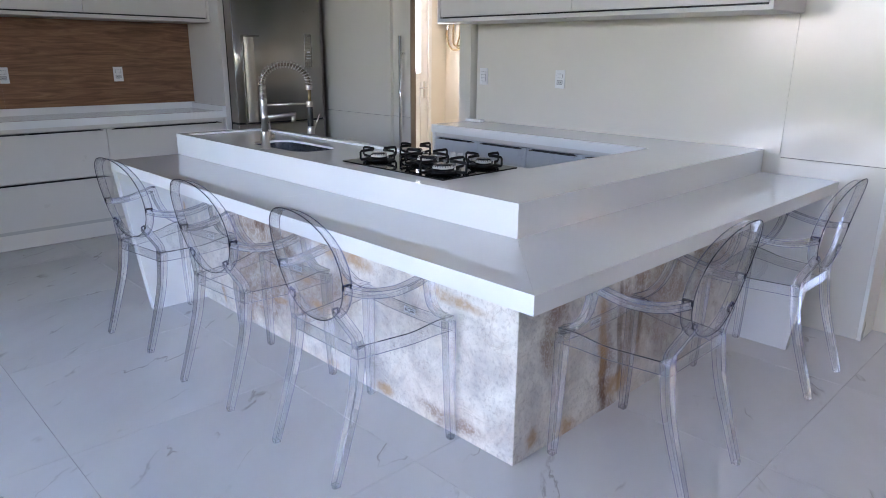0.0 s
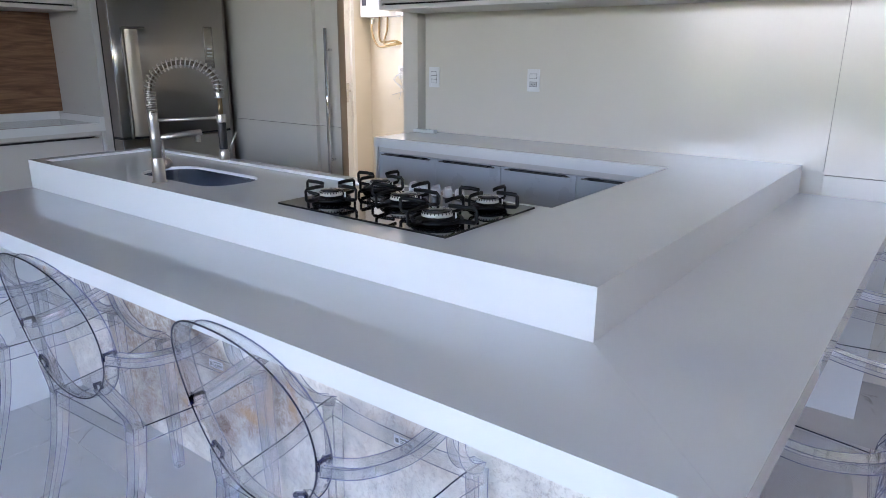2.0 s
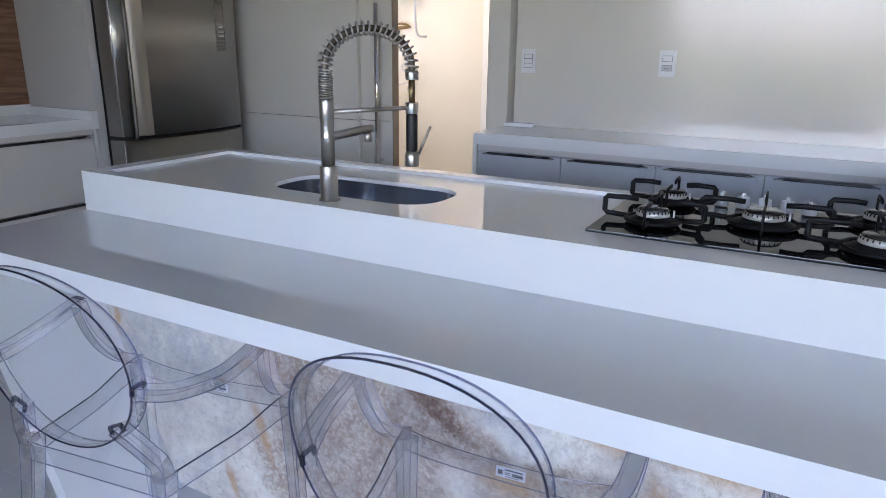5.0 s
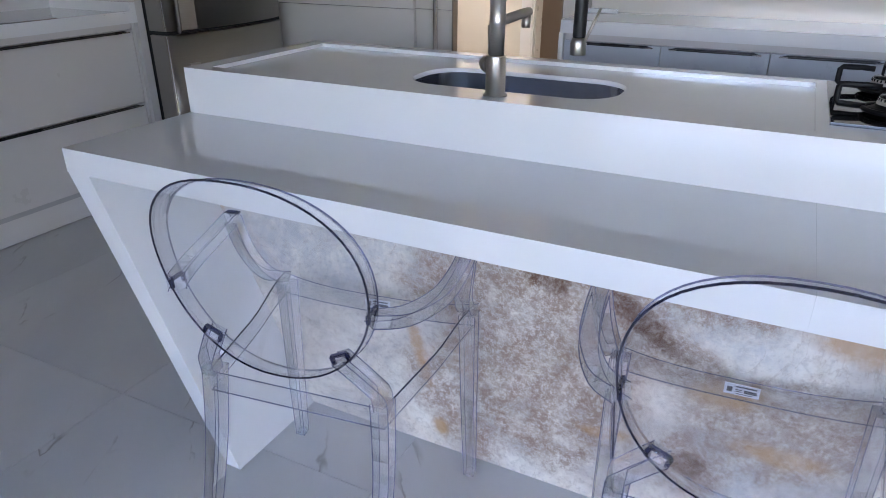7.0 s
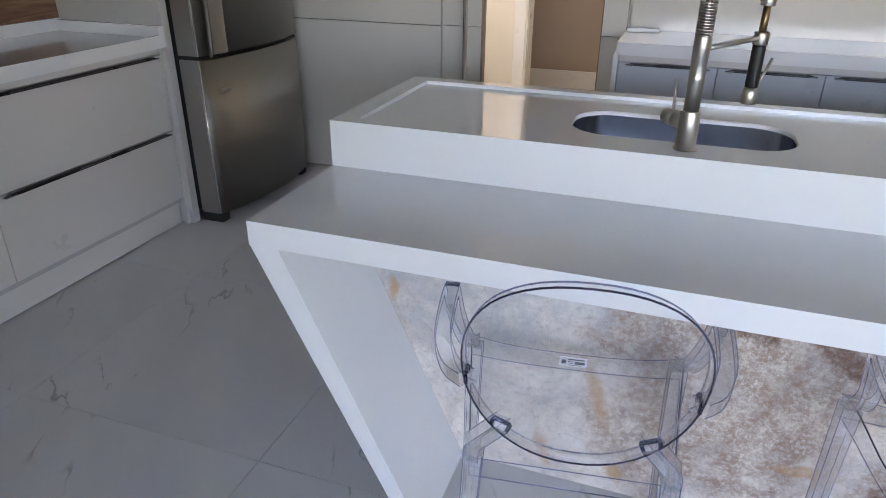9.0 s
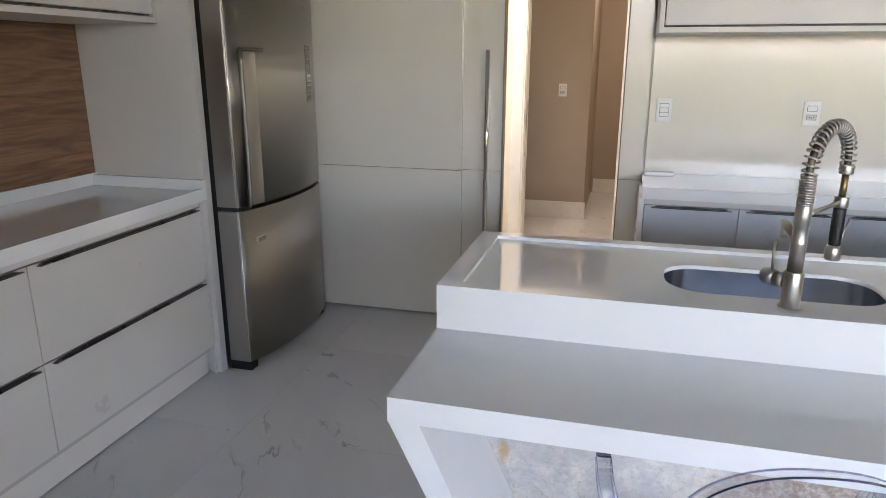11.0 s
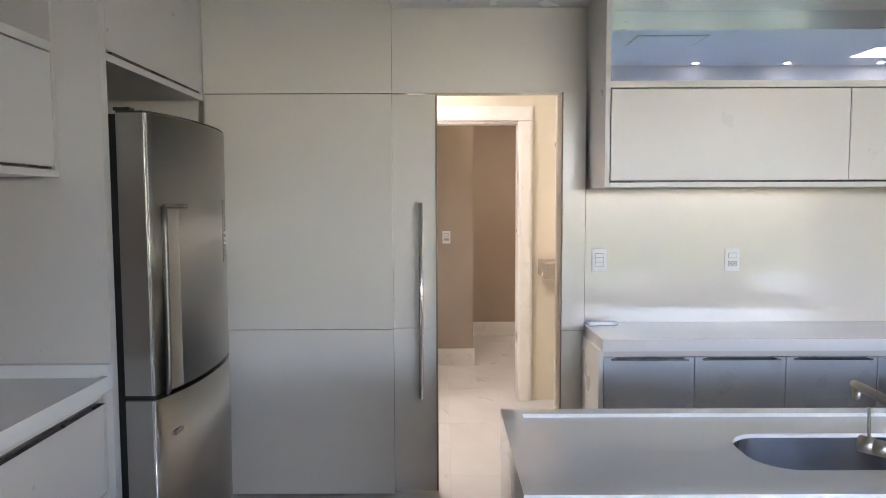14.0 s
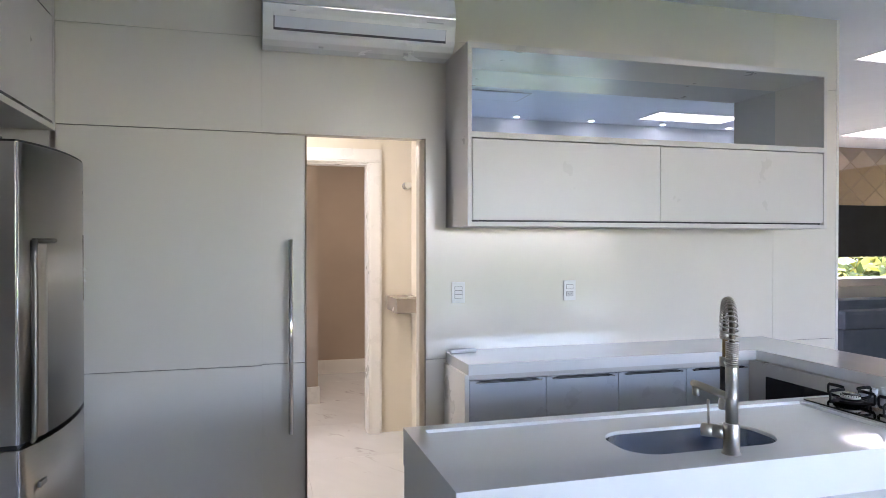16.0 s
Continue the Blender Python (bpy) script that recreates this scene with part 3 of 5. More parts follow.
def faucet():
    f = thing("kitchen_faucet", "brushed nickel spring pull-down faucet on the sink edge", "faucet", pose(-2.192, 0.502, 0.909))
    u = Vector((0.56, 0.83, 0)).normalized()
    part("base_sleeve", lathe([(0.028, 0.0), (0.028, 0.003), (0.0228, 0.004), (0.0228, 0.088), (0.0222, 0.09)]), NICKEL, f)
    part("column", lathe([(0.0175, 0.089), (0.0175, 0.16), (0.0178, 0.161), (0.0178, 0.163), (0.0175, 0.164), (0.0175, 0.205), (0.0182, 0.206), (0.0182, 0.252), (0.0172, 0.254)]), NICKEL, f)
    # hose core and the spring round it
    reach = 0.236
    mid = [(0, 0, 0.25), (0, 0, 0.33)]
    for k in range(1, 14):
        a = math.pi * (1 - k / 14)
        c = u * (reach / 2 + math.cos(a) * reach / 2)
        mid.append((c.x, c.y, 0.337 + math.sin(a) * 0.092))
    end = u * reach
    mid += [(end.x, end.y, 0.328), (end.x, end.y, 0.306)]
    core = smooth_path(mid, 4)
    part("hose", tube(core, 0.0085, 8), HOSE, f, "dark bronze hose inside the spring")
    dist = [0.0]
    for a, b in zip(core, core[1:]):
        dist.append(dist[-1] + (b - a).length)
    total = dist[-1]

    def at(s):
        for k in range(len(core) - 1):
            if dist[k + 1] >= s or k == len(core) - 2:
                w = (s - dist[k]) / max(dist[k + 1] - dist[k], 1e-6)
                return core[k].lerp(core[k + 1], w), (core[k + 1] - core[k]).normalized()
    side = Vector((u.y, -u.x, 0))
    coil, ang, s = [], 0.0, 0.004
    while s < total - 0.002:
        p, d = at(s)
        w = side.cross(d).normalized()
        coil.append(p + side * (math.cos(ang) * 0.0165) + w * (math.sin(ang) * 0.0165))
        pitch = 0.006 if s < 0.075 else 0.0155
        ang += 2 * math.pi / 16
        s += pitch / 16
    part("spring", tube(coil, 0.0026, 6), NICKEL, f)
    hx, hy = end.x, end.y
    part("hose_collar", lathe([(0.0165, 0.302), (0.0172, 0.304), (0.0172, 0.324), (0.0165, 0.326)], hx, hy), NICKEL, f)
    part("hose_tail", lathe([(0.0085, 0.235), (0.0085, 0.304)], hx, hy), BRASS, f)
    sp = lathe([(0.0165, 0.214), (0.0175, 0.216), (0.0175, 0.242), (0.0165, 0.244)], hx, hy)
    part("spray_holder", sp, NICKEL, f)
    part("holder_arm", tube([tuple(u * 0.016) [:2] + (0.225,), tuple(u * (reach - 0.012))[:2] + (0.230,)], 0.006, 10), NICKEL, f)
    part("spray_grip", lathe([(0.014, 0.112), (0.0155, 0.118), (0.0155, 0.208), (0.0145, 0.214)], hx, hy), RUBBER, f, "black rubber spray grip")
    part("spray_nozzle", lathe([(0.0185, 0.074), (0.0195, 0.076), (0.0195, 0.101), (0.0180, 0.105), (0.0155, 0.114)], hx, hy), NICKEL, f)
    lever = u * (reach + 0.018)
    lev2 = u * (reach + 0.05) + side * 0.012
    part("spray_lever", tube([(lever.x, lever.y, 0.100), (lev2.x, lev2.y, 0.180)], 0.0038, 8), NICKEL, f)
    sw = Vector((0.005, 0.2, 0)).normalized()
    arm = [sw * 0.015, sw * 0.16, sw * 0.185]
    part("swing_spout", tube([(p.x, p.y, z) for p, z in zip(arm, (0.162, 0.168, 0.168))], 0.0115, 12), NICKEL, f)
    tip = sw * 0.172
    part("spout_tip", lathe([(0.009, 0.132), (0.011, 0.134), (0.011, 0.162)], tip.x, tip.y), NICKEL, f)
    kd = Vector((-0.6, 0.8, 0)).normalized()
    part("mixer_knob", tube([(kd * d).to_tuple()[:2] + (0.058,) for d in (0.02, 0.048, 0.0485, 0.052, 0.0525, 0.084)], [0.019, 0.019, 0.017, 0.017, 0.020, 0.020], 20), NICKEL, f)
    kp = kd * 0.064
    part("mixer_lever", tube([(kp.x, kp.y, 0.07), (kp.x - 0.003, kp.y, 0.148)], 0.0038, 8), NICKEL, f)
    return f


faucet()


def hob():
    x0, x1, y0, y1 = -1.507, -0.850, 0.497, 0.947
    h = thing("gas_hob", "black glass five-burner gas hob with iron pan supports", "hob", pose((x0 + x1) / 2, (y0 + y1) / 2, TOP))
    w, d = (x1 - x0) / 2, (y1 - y0) / 2
    part("glass_plate", box(-w, w, -d, d, 0.0, 0.006, 0.001), BLACK_GLASS, h)
    for bx, by, s in ((-0.215, -0.105, 0.82), (-0.215, 0.12, 0.76), (0.0, -0.005, 1.0), (0.215, -0.115, 1.0), (0.225, 0.12, 0.78)):
        b = part("burner", lathe([(0.062 * s, 0.009), (0.062 * s, 0.016), (0.052 * s, 0.020), (0.046 * s, 0.021), (0.046 * s, 0.024), (0.002, 0.024)], bx, by), IRON, h)
        part("burner_ring", lathe([(0.036 * s, 0.0242), (0.044 * s, 0.026), (0.041 * s, 0.0375), (0.037 * s, 0.038), (0.002, 0.038)], bx, by), BURNER_ALU, b, "cast aluminium flame ring")
        slots = bmesh.new()
        for k in range(24):
            a = 2 * math.pi * k / 24
            bmesh.ops.create_cube(slots, size=1, matrix=Matrix.Translation((bx + math.cos(a) * 0.0405 * s, by + math.sin(a) * 0.0415 * s, 0.0355)) @ Matrix.Rotation(a, 4, "Z") @ Matrix.Diagonal((0.004, 0.0025, 0.005, 1)))
        part("flame_slots", slots, IRON, b)
        part("burner_cap", lathe([(0.038 * s, 0.0382), (0.040 * s, 0.0395), (0.038 * s, 0.0425), (0.002, 0.0435)], bx, by), CAP, b, "glossy black enamel burner cap")
        part("igniter", tube([(bx + 0.05 * s, by + 0.02, 0.02), (bx + 0.05 * s, by + 0.02, 0.036)], 0.0022, 8), PLATE, b, "white ceramic igniter")
        g = part("pan_support", tube([(bx + math.cos(2 * math.pi * k / 28) * 0.070 * s, by + math.sin(2 * math.pi * k / 28) * 0.070 * s, 0.016) for k in range(28)], 0.005, 6, closed=True), IRON, h)
        for k in range(4):
            a = radians(90 * k + 2)
            c, n = Vector((math.cos(a), math.sin(a), 0)), Vector((-math.sin(a), math.cos(a), 0))
            o = Vector((bx, by, 0))
            pts = [o + c * (r_ * s) + Vector((0, 0, z_)) for r_, z_ in ((0.040, 0.057), (0.075, 0.059), (0.123, 0.058), (0.129, 0.053), (0.129, 0.026), (0.123, 0.021), (0.066, 0.018))]
            part("grate_arm", tube(pts, 0.0060, 6, squash=(1.0, 0.55), up=n), IRON, g)
    for k in range(5):
        kx = -0.105 + 0.048 * k
        kn = part("knob", lathe([(0.015, 0.0085), (0.016, 0.010), (0.0145, 0.033), (0.013, 0.035), (0.001, 0.035)], kx, 0.165, 20), KNOB, h, "silver control knob")
        part("knob_grip", box(kx - 0.004, kx + 0.004, 0.150, 0.180, 0.031, 0.042, 0.002), KNOB, kn)
    return h


hob()

# ---- back cabinets ----


def pull_x(x0, x1, y, z, parent):
    """Bar pull along x on a front that faces -y: dark channel with bevelled bright ends."""
    p = part("pull", prism([(x0 + 0.03, z), (x1 - 0.03, z), (x1, z - 0.009), (x0, z - 0.009)], y - 0.013, y - 0.001, "y", 0.001), PULL, parent, "dark metal edge pull")
    part("pull_lip", box(x0 + 0.004, x1 - 0.004, y - 0.017, y - 0.0135, z - 0.011, z - 0.005, 0.001), PULL, p)
    for a, b in ((x0 + 0.002, x0 + 0.034), (x1 - 0.034, x1 - 0.002)):
        part("pull_tip", prism([(a, z - 0.0105), (b, z - 0.0105), (b, z - 0.0055), (a, z - 0.0075)], y - 0.0185, y - 0.0172, "y"), PULL_END, p, "bevelled bright tip")


def pull_y(y0, y1, x, z, parent):
    """The same along y on a front that faces +x."""
    p = part("pull", prism([(y0 + 0.03, z), (y1 - 0.03, z), (y1, z - 0.009), (y0, z - 0.009)], x + 0.001, x + 0.013, "x", 0.001), PULL, parent, "dark metal edge pull")
    part("pull_lip", box(x + 0.0135, x + 0.017, y0 + 0.004, y1 - 0.004, z - 0.011, z - 0.005, 0.001), PULL, p)
    for a, b in ((y0 + 0.002, y0 + 0.05), (y1 - 0.05, y1 - 0.002)):
        part("pull_tip", prism([(a, z - 0.0105), (b, z - 0.0105), (b, z - 0.0055), (a, z - 0.0075)], x + 0.0172, x + 0.0185, "x"), PULL_END, p, "bevelled bright tip")


xs = [-2.500, -2.084, -1.668, -1.250, -0.832]
for k, (a, b) in enumerate(zip(xs, xs[1:])):
    c = thing("base_cabinet", "grey lacquered base cabinet under the back worktop", "cabinet", group="back base cabinets")
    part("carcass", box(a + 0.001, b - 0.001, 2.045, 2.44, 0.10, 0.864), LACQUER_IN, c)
    d = part("door", box(a + 0.002, b - 0.002, 2.026, 2.044, 0.11, 0.832, 0.0015), LACQUER_SKYLIT, c)
    pull_x(a + 0.03, b - 0.03, 2.026, 0.832, d)
    part("plinth", box(a, b, 2.06, 2.08, 0.001, 0.099), LACQUER, c)
    part("rail", box(a, b, 2.03, 2.044, 0.836, 0.865), LACQUER, c)
tagged(part("cabinet_side_panel", box(-2.524, -2.502, 2.02, 2.442, 0.001, 0.865, 0.001), TRIM), "off-white side panel of the base cabinets", "panel")

oven = thing("built_in_oven", "black glass built-in appliance under the side worktop", "oven")
part("housing", box(-0.845, -0.802, 1.02, 2.02, 0.12, 0.862, 0.002), LACQUER, oven)
part("glass_front", box(-0.858, -0.846, 1.08, 1.88, 0.14, 0.795, 0.003), BLACK_GLASS, oven)


def wall_cabinet(x0, x1, yf, yb, z0, z1, split, label, facing="y"):
    """Wall cabinet: two flap doors below an open mirrored niche, in one flush frame. Built along x, facing -y."""
    c = thing("wall_cabinet", label, "cabinet")
    t = 0.022
    nz = z0 + 0.45
    part("side_panel", box(x0, x0 + t, yf, yb, z0, z1, 0.001), LACQUER, c)
    part("side_panel", box(x1 - t, x1, yf, yb, z0, z1, 0.001), LACQUER, c)
    part("bottom_panel", box(x0 + t, x1 - t, yf, yb, z0, z0 + t, 0.001), LACQUER, c)
    part("niche_shelf", box(x0 + t, x1 - t, yf, yb, nz - 0.006, nz + 0.024, 0.001), LACQUER, c)
    part("top_panel", box(x0 + t, x1 - t, yf, yb, z1 - 0.032, z1, 0.001), LACQUER, c)
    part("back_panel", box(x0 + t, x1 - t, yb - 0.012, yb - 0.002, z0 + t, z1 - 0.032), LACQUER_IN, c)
    part("niche_mirror", box(x0 + t + 0.001, x1 - t - 0.001, yb - 0.018, yb - 0.0125, nz + 0.025, z1 - 0.033), NICHE_MIRROR, c, "mirror lining the back of the niche")
    edges = [x0 + t + 0.003] + split + [x1 - t - 0.003]
    for a, b in zip(edges, edges[1:]):
        d = part("door", box(a + 0.0015, b - 0.0015, yf + 0.001, yf + 0.02, z0 + t + 0.010, nz - 0.011, 0.0012), LACQUER, c)
        p = part("pull", box(a + 0.03, b - 0.03, yf - 0.004, yf + 0.012, z0 + t + 0.001, z0 + t + 0.006, 0.001), PULL, d, "slim dark metal edge pull")
    part("carcass", box(x0 + t + 0.001, x1 - t - 0.001, yf + 0.024, yb - 0.013, z0 + t + 0.001, nz - 0.007), DARK_SEAM, c)
    return c


wall_cabinet(-2.502, -0.283, 2.046, 2.4485, 1.605, 2.525, [-1.403], "greige wall cabinet with flap doors and mirrored niche")

# ---- left run: drawers, counter, wood splashback, tall panel, fridge ----
LX = -4.465
ys = [-1.535, -0.52, 0.452, 1.400]
for a, b in zip(ys, ys[1:]):
    c = thing("drawer_cabinet", "greige lacquered cabinet with two deep drawers", "cabinet", group="drawer cabinets")
    part("carcass", box(-5.045, LX - 0.02, a + 0.001, b - 0.001, 0.12, 0.866), LACQUER_IN, c)
    part("plinth", box(LX - 0.056, LX - 0.038, a, b, 0.006, 0.146), BASE_WHITE, c, "ivory base board")
    part("rail", box(LX - 0.018, LX - 0.002, a, b, 0.838, 0.867), LACQUER, c)
    for z0, z1 in ((0.149, 0.482), (0.487, 0.834)):
        d = part("drawer_front", box(LX - 0.018, LX, a + 0.002, b - 0.002, z0, z1, 0.0015), LACQUER, c)
        pull_y(a + 0.035, b - 0.025, LX, z1, d)
filler = box(LX - 0.016, LX, 1.402, 1.418, 0.001, 0.867, 0.001)
tagged(part("filler_strip", filler, LACQUER), "narrow greige filler strip beside the drawers", "panel")
lc = thing("side_worktop", "white quartz side worktop with raised rim", "worktop")
part("slab", box(-5.048, -4.436, -1.55, 1.418, 0.868, 0.914), WHITE_STONE, lc)
part("back_rim", box(-5.048, -5.02, -1.55, 1.418, 0.9141, 0.968), WHITE_STONE, lc)
part("end_rim", box(-5.0199, -4.436, 1.386, 1.418, 0.9141, 0.961), WHITE_STONE, lc)
part("front_rim", box(-4.462, -4.436, -1.55, 1.3859, 0.9141, 0.922), WHITE_STONE, lc)
wsb = thing("wood_splashback", "walnut veneer splashback panel above the side worktop", "panel")
part("veneer_board", box(-5.048, -5.030, -1.55, -0.066, 0.969, 1.635, 0.0006), WOOD, wsb)
part("veneer_board", box(-5.048, -5.030, -0.0655, 1.418, 0.969, 1.635, 0.0006), WOOD, wsb)
tep = thing("tall_end_panel", "tall greige lacquered end panel beside the fridge", "panel")
part("board", box(-5.045, -4.462, 1.420, 1.462, 0.001, RH - 0.002, 0.001), LACQUER, tep)
part("front_edge", box(-4.4615, -4.440, 1.419, 1.463, 0.001, RH - 0.002, 0.0015), LACQUER, tep)

lwc = thing("wall_cabinet", "greige wall cabinet above the wood splashback", "cabinet")
X1 = -4.60
part("bottom_panel", box(-5.048, X1, -1.55, 1.418, 1.636, 1.660, 0.001), LACQUER, lwc)
part("side_panel", box(-5.048, X1, 1.396, 1.418, 1.661, 2.60, 0.001), LACQUER, lwc)
part("niche_shelf", box(-5.048, X1, -1.55, 1.395, 2.072, 2.105, 0.001), LACQUER, lwc)
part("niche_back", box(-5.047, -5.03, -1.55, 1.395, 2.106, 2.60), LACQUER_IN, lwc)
part("top_panel", box(-5.048, X1, -1.55, 1.418, 2.601, 2.63, 0.001), LACQUER, lwc)
part("carcass", box(-5.046, X1 - 0.024, -1.55, 1.395, 1.661, 2.071), DARK_SEAM, lwc)
ds = [-1.55, -0.55, 0.44, 1.394]
for a, b in zip(ds, ds[1:]):
    d = part("door", box(X1 - 0.02, X1 - 0.001, a + 0.0015, b - 0.0015, 1.672, 2.066, 0.0012), LACQUER, lwc)
    part("pull", box(X1 - 0.012, X1 + 0.006, a + 0.03, b - 0.03, 1.662, 1.670, 0.0015), PULL, d, "slim dark edge pull")

fc = thing("fridge_top_cabinet", "greige cabinet above the fridge with flap doors", "cabinet")
part("bottom_panel", box(-5.045, -4.440, 1.464, 2.42, 2.055, 2.082, 0.001), LACQUER, fc)
part("carcass", box(-5.044, -4.462, 1.464, 2.42, 2.083, 2.998), DARK_SEAM, fc)
part("jamb", box(-4.459, -4.440, 2.412, 2.442, 2.055, 2.998, 0.001), LACQUER, fc)
part("door", box(-4.459, -4.441, 1.466, 2.409, 2.094, 2.585, 0.0012), LACQUER, fc)
part("door", box(-4.459, -4.441, 1.466, 2.409, 2.592, 2.997, 0.0012), LACQUER, fc)
part("pull", box(-4.452, -4.436, 1.50, 2.38, 2.084, 2.092, 0.001), PULL, fc, "slim dark edge pull")
part("pull", box(-4.452, -4.440, 1.50, 2.38, 2.5865, 2.591, 0.001), PULL, fc)
tagged(part("fridge_niche_wall", box(-4.98, -4.462, 2.425, 2.442, 0.001, 2.054), LACQUER), "greige board closing the fridge niche", "panel")


def fridge():
    f = thing("fridge", "tall stainless steel fridge with bowed doors and freezer below", "fridge", pose(-4.425, 1.460, 0))
    w = 0.862

    def front(u):
        return 0.122 + 0.068 * (1 - abs(2 * u - 1) ** 2.3)

    def outline(inset=0.0):
        pts = [(0.012, w - inset), (0.012, inset), (0.112, inset), (0.1205, inset + 0.005)]
        n = 26
        for k in range(1, n + 1):
            u = k / n
            pts.append((front(u) - inset - (0.012 if k == n else 0), inset + u * (w - 2 * inset)))
        return pts
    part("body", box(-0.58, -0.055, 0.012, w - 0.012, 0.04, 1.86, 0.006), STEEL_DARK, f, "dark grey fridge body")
    for name, z0, z1 in (("freezer_door", 0.055, 0.806), ("fridge_door", 0.826, 1.868)):
        b = prism(outline(), z0, z1)
        for fc_ in b.faces:
            if abs(fc_.normal.z) < 0.5 and fc_.calc_center_median().y > 0.012:
                fc_.smooth = True
        d_ = part(name, b, STEEL, f)
        part("door_flank", box(0.013, 0.1115, -0.0035, -0.0005, z0 + 0.001, z1 - 0.001, 0.0006), STEEL_FLANK, d_, "folded flank of the steel door")
    cy = 0.003
    for z0, z1 in ((0.058, 0.803), (0.829, 1.865)):
        # Chrome tube added as the highlight along the folded door edge.
        part("edge_highlight", tube([(0.1165, cy, z0), (0.1165, cy, z1)], 0.0036, 8), CHROME, f, "chrome line standing for the highlight on the folded door edge")
    part("door_gasket", box(-0.054, 0.0115, 0.018, w - 0.008, 0.056, 1.866), RUBBER, f, "black door seal")
    part("door_gap", box(0.014, 0.110, 0.010, w - 0.010, 0.8065, 0.8255), RUBBER, f)
    part("door_cap", prism(outline(0.002), 1.8685, 1.876), RUBBER, f)
    part("hinge_cover", box(0.0, 0.06, 0.006, 0.05, 1.8765, 1.889, 0.003), RUBBER, f)
    # long upright grip of the fridge door, bent over at its top
    gy = 0.062
    gx = front(gy / w)
    grip = smooth_path([(gx - 0.006, gy, 0.83), (gx + 0.006, gy, 0.86), (gx + 0.009, gy, 1.2), (gx + 0.009, gy, 1.53)], 4)
    part("grip", tube(grip, 0.010, 8, squash=(1.0, 1.3)), STEEL_GRIP, f)
    top = [(front((gy + d) / w) + 0.007, gy + d, 1.53) for d in (0.0, 0.05, 0.10, 0.140)]
    part("grip_top", tube(top, 0.010, 8, squash=(1.0, 0.8)), STEEL_GRIP, f)
    # Strip bulged outwards to catch the highlight of the recess beside the grip.
    sc = bmesh.new()
    prev = None
    for k in range(9):
        y = gy + 0.012 + 0.085 * k / 8
        x = front(y / w) + 0.0012 + 0.009 * math.sin(math.pi * k / 8)
        cur = (sc.verts.new((x, y, 0.83)), sc.verts.new((x, y, 1.518)))
        if prev:
            sc.faces.new((prev[0], cur[0], cur[1], prev[1])).smooth = True
        prev = cur
    part("recess_highlight", sc, STEEL, f, "raised strip shaped to give the grip recess its highlight")
    part("freezer_grip", box(front(0.13) - 0.004, front(0.13) + 0.010, 0.080, 0.150, 0.648, 0.668, 0.004), STEEL_LIT, f)
    dsp = bmesh.new()
    cols = []
    for k in range(7):
        y = 0.640 + 0.085 * k / 6
        x = front(y / w)
        cols.append([dsp.verts.new((x + e, y, z)) for e, z in ((-0.004, 1.27), (0.0022, 1.27), (0.0022, 1.555), (-0.004, 1.555))])
    for q, r in zip(cols, cols[1:]):
        for k in range(4):
            dsp.faces.new((q[k], q[(k + 1) % 4], r[(k + 1) % 4], r[k])).smooth = k == 1
    dsp.faces.new(cols[0][::-1])
    dsp.faces.new(cols[-1])
    panel = part("display", dsp, brushed("display_strip", (0.40, 0.375, 0.34), 0.26, (4, 4, 600)), f, "grey control strip")
    for z0, z1, y0, y1, mt in ((1.398, 1.410, 0.664, 0.700, PLATE), (1.372, 1.380, 0.660, 0.704, PLATE_DIM), (1.350, 1.358, 0.660, 0.704, PLATE_DIM)):
        xm = front((y0 + y1) / 2 / w)
        part("display_mark", box(xm - 0.004, xm + 0.0065, y0, y1, z0, z1, 0.0008), mt, panel)
    for z, h, d in ((1.735, 0.012, 0.05), (1.715, 0.008, 0.035)):
        part("badge", box(front(0.77) - 0.004, front(0.77) + 0.003, 0.60, 0.60 + d, z, z + h), STEEL_GRIP, f)
    part("foot", box(0.0, 0.115, 0.015, 0.075, 0.0, 0.05, 0.004), RUBBER, f)
    part("foot", box(0.0, 0.115, w - 0.075, w - 0.015, 0.0, 0.05, 0.004), RUBBER, f)
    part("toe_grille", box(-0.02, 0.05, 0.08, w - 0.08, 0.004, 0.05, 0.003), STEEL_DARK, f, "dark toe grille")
    return f


fridge()

# ---- doors and fixtures of the back wall ----
door = thing("door_1", "tall glossy greige sliding door, half open", "sliding door", kind="structure")
part("leaf", box(-4.25, -3.268, 2.479, 2.515, 0.012, 0.884, 0.001), GLOSS, door)
part("leaf", box(-4.25, -3.268, 2.479, 2.515, 0.887, 2.088, 0.001), GLOSS, door)
hb = tube([(-3.345, 2.428, 0.525), (-3.345, 2.428, 1.538)], 0.0135, 14)
part("bar_handle", hb, CHROME, door, "long polished chrome bar handle")
for z in (0.66, 1.40):
    part("handle_stud", tube([(-3.345, 2.43, z), (-3.345, 2.481, z)], 0.010, 12), CHROME, door)
# Warm laundry light on the leaf edge is painted in as brown.
part("leaf_edge", box(-3.2675, -3.258, 2.470, 2.524, 0.012, 2.088, 0.001), paint("laundry_lit_leaf_edge", (0.26, 0.205, 0.155), 0.45, 0.05, bump=0.0), door, "leaf edge, coloured brown for the warm laundry light on it")


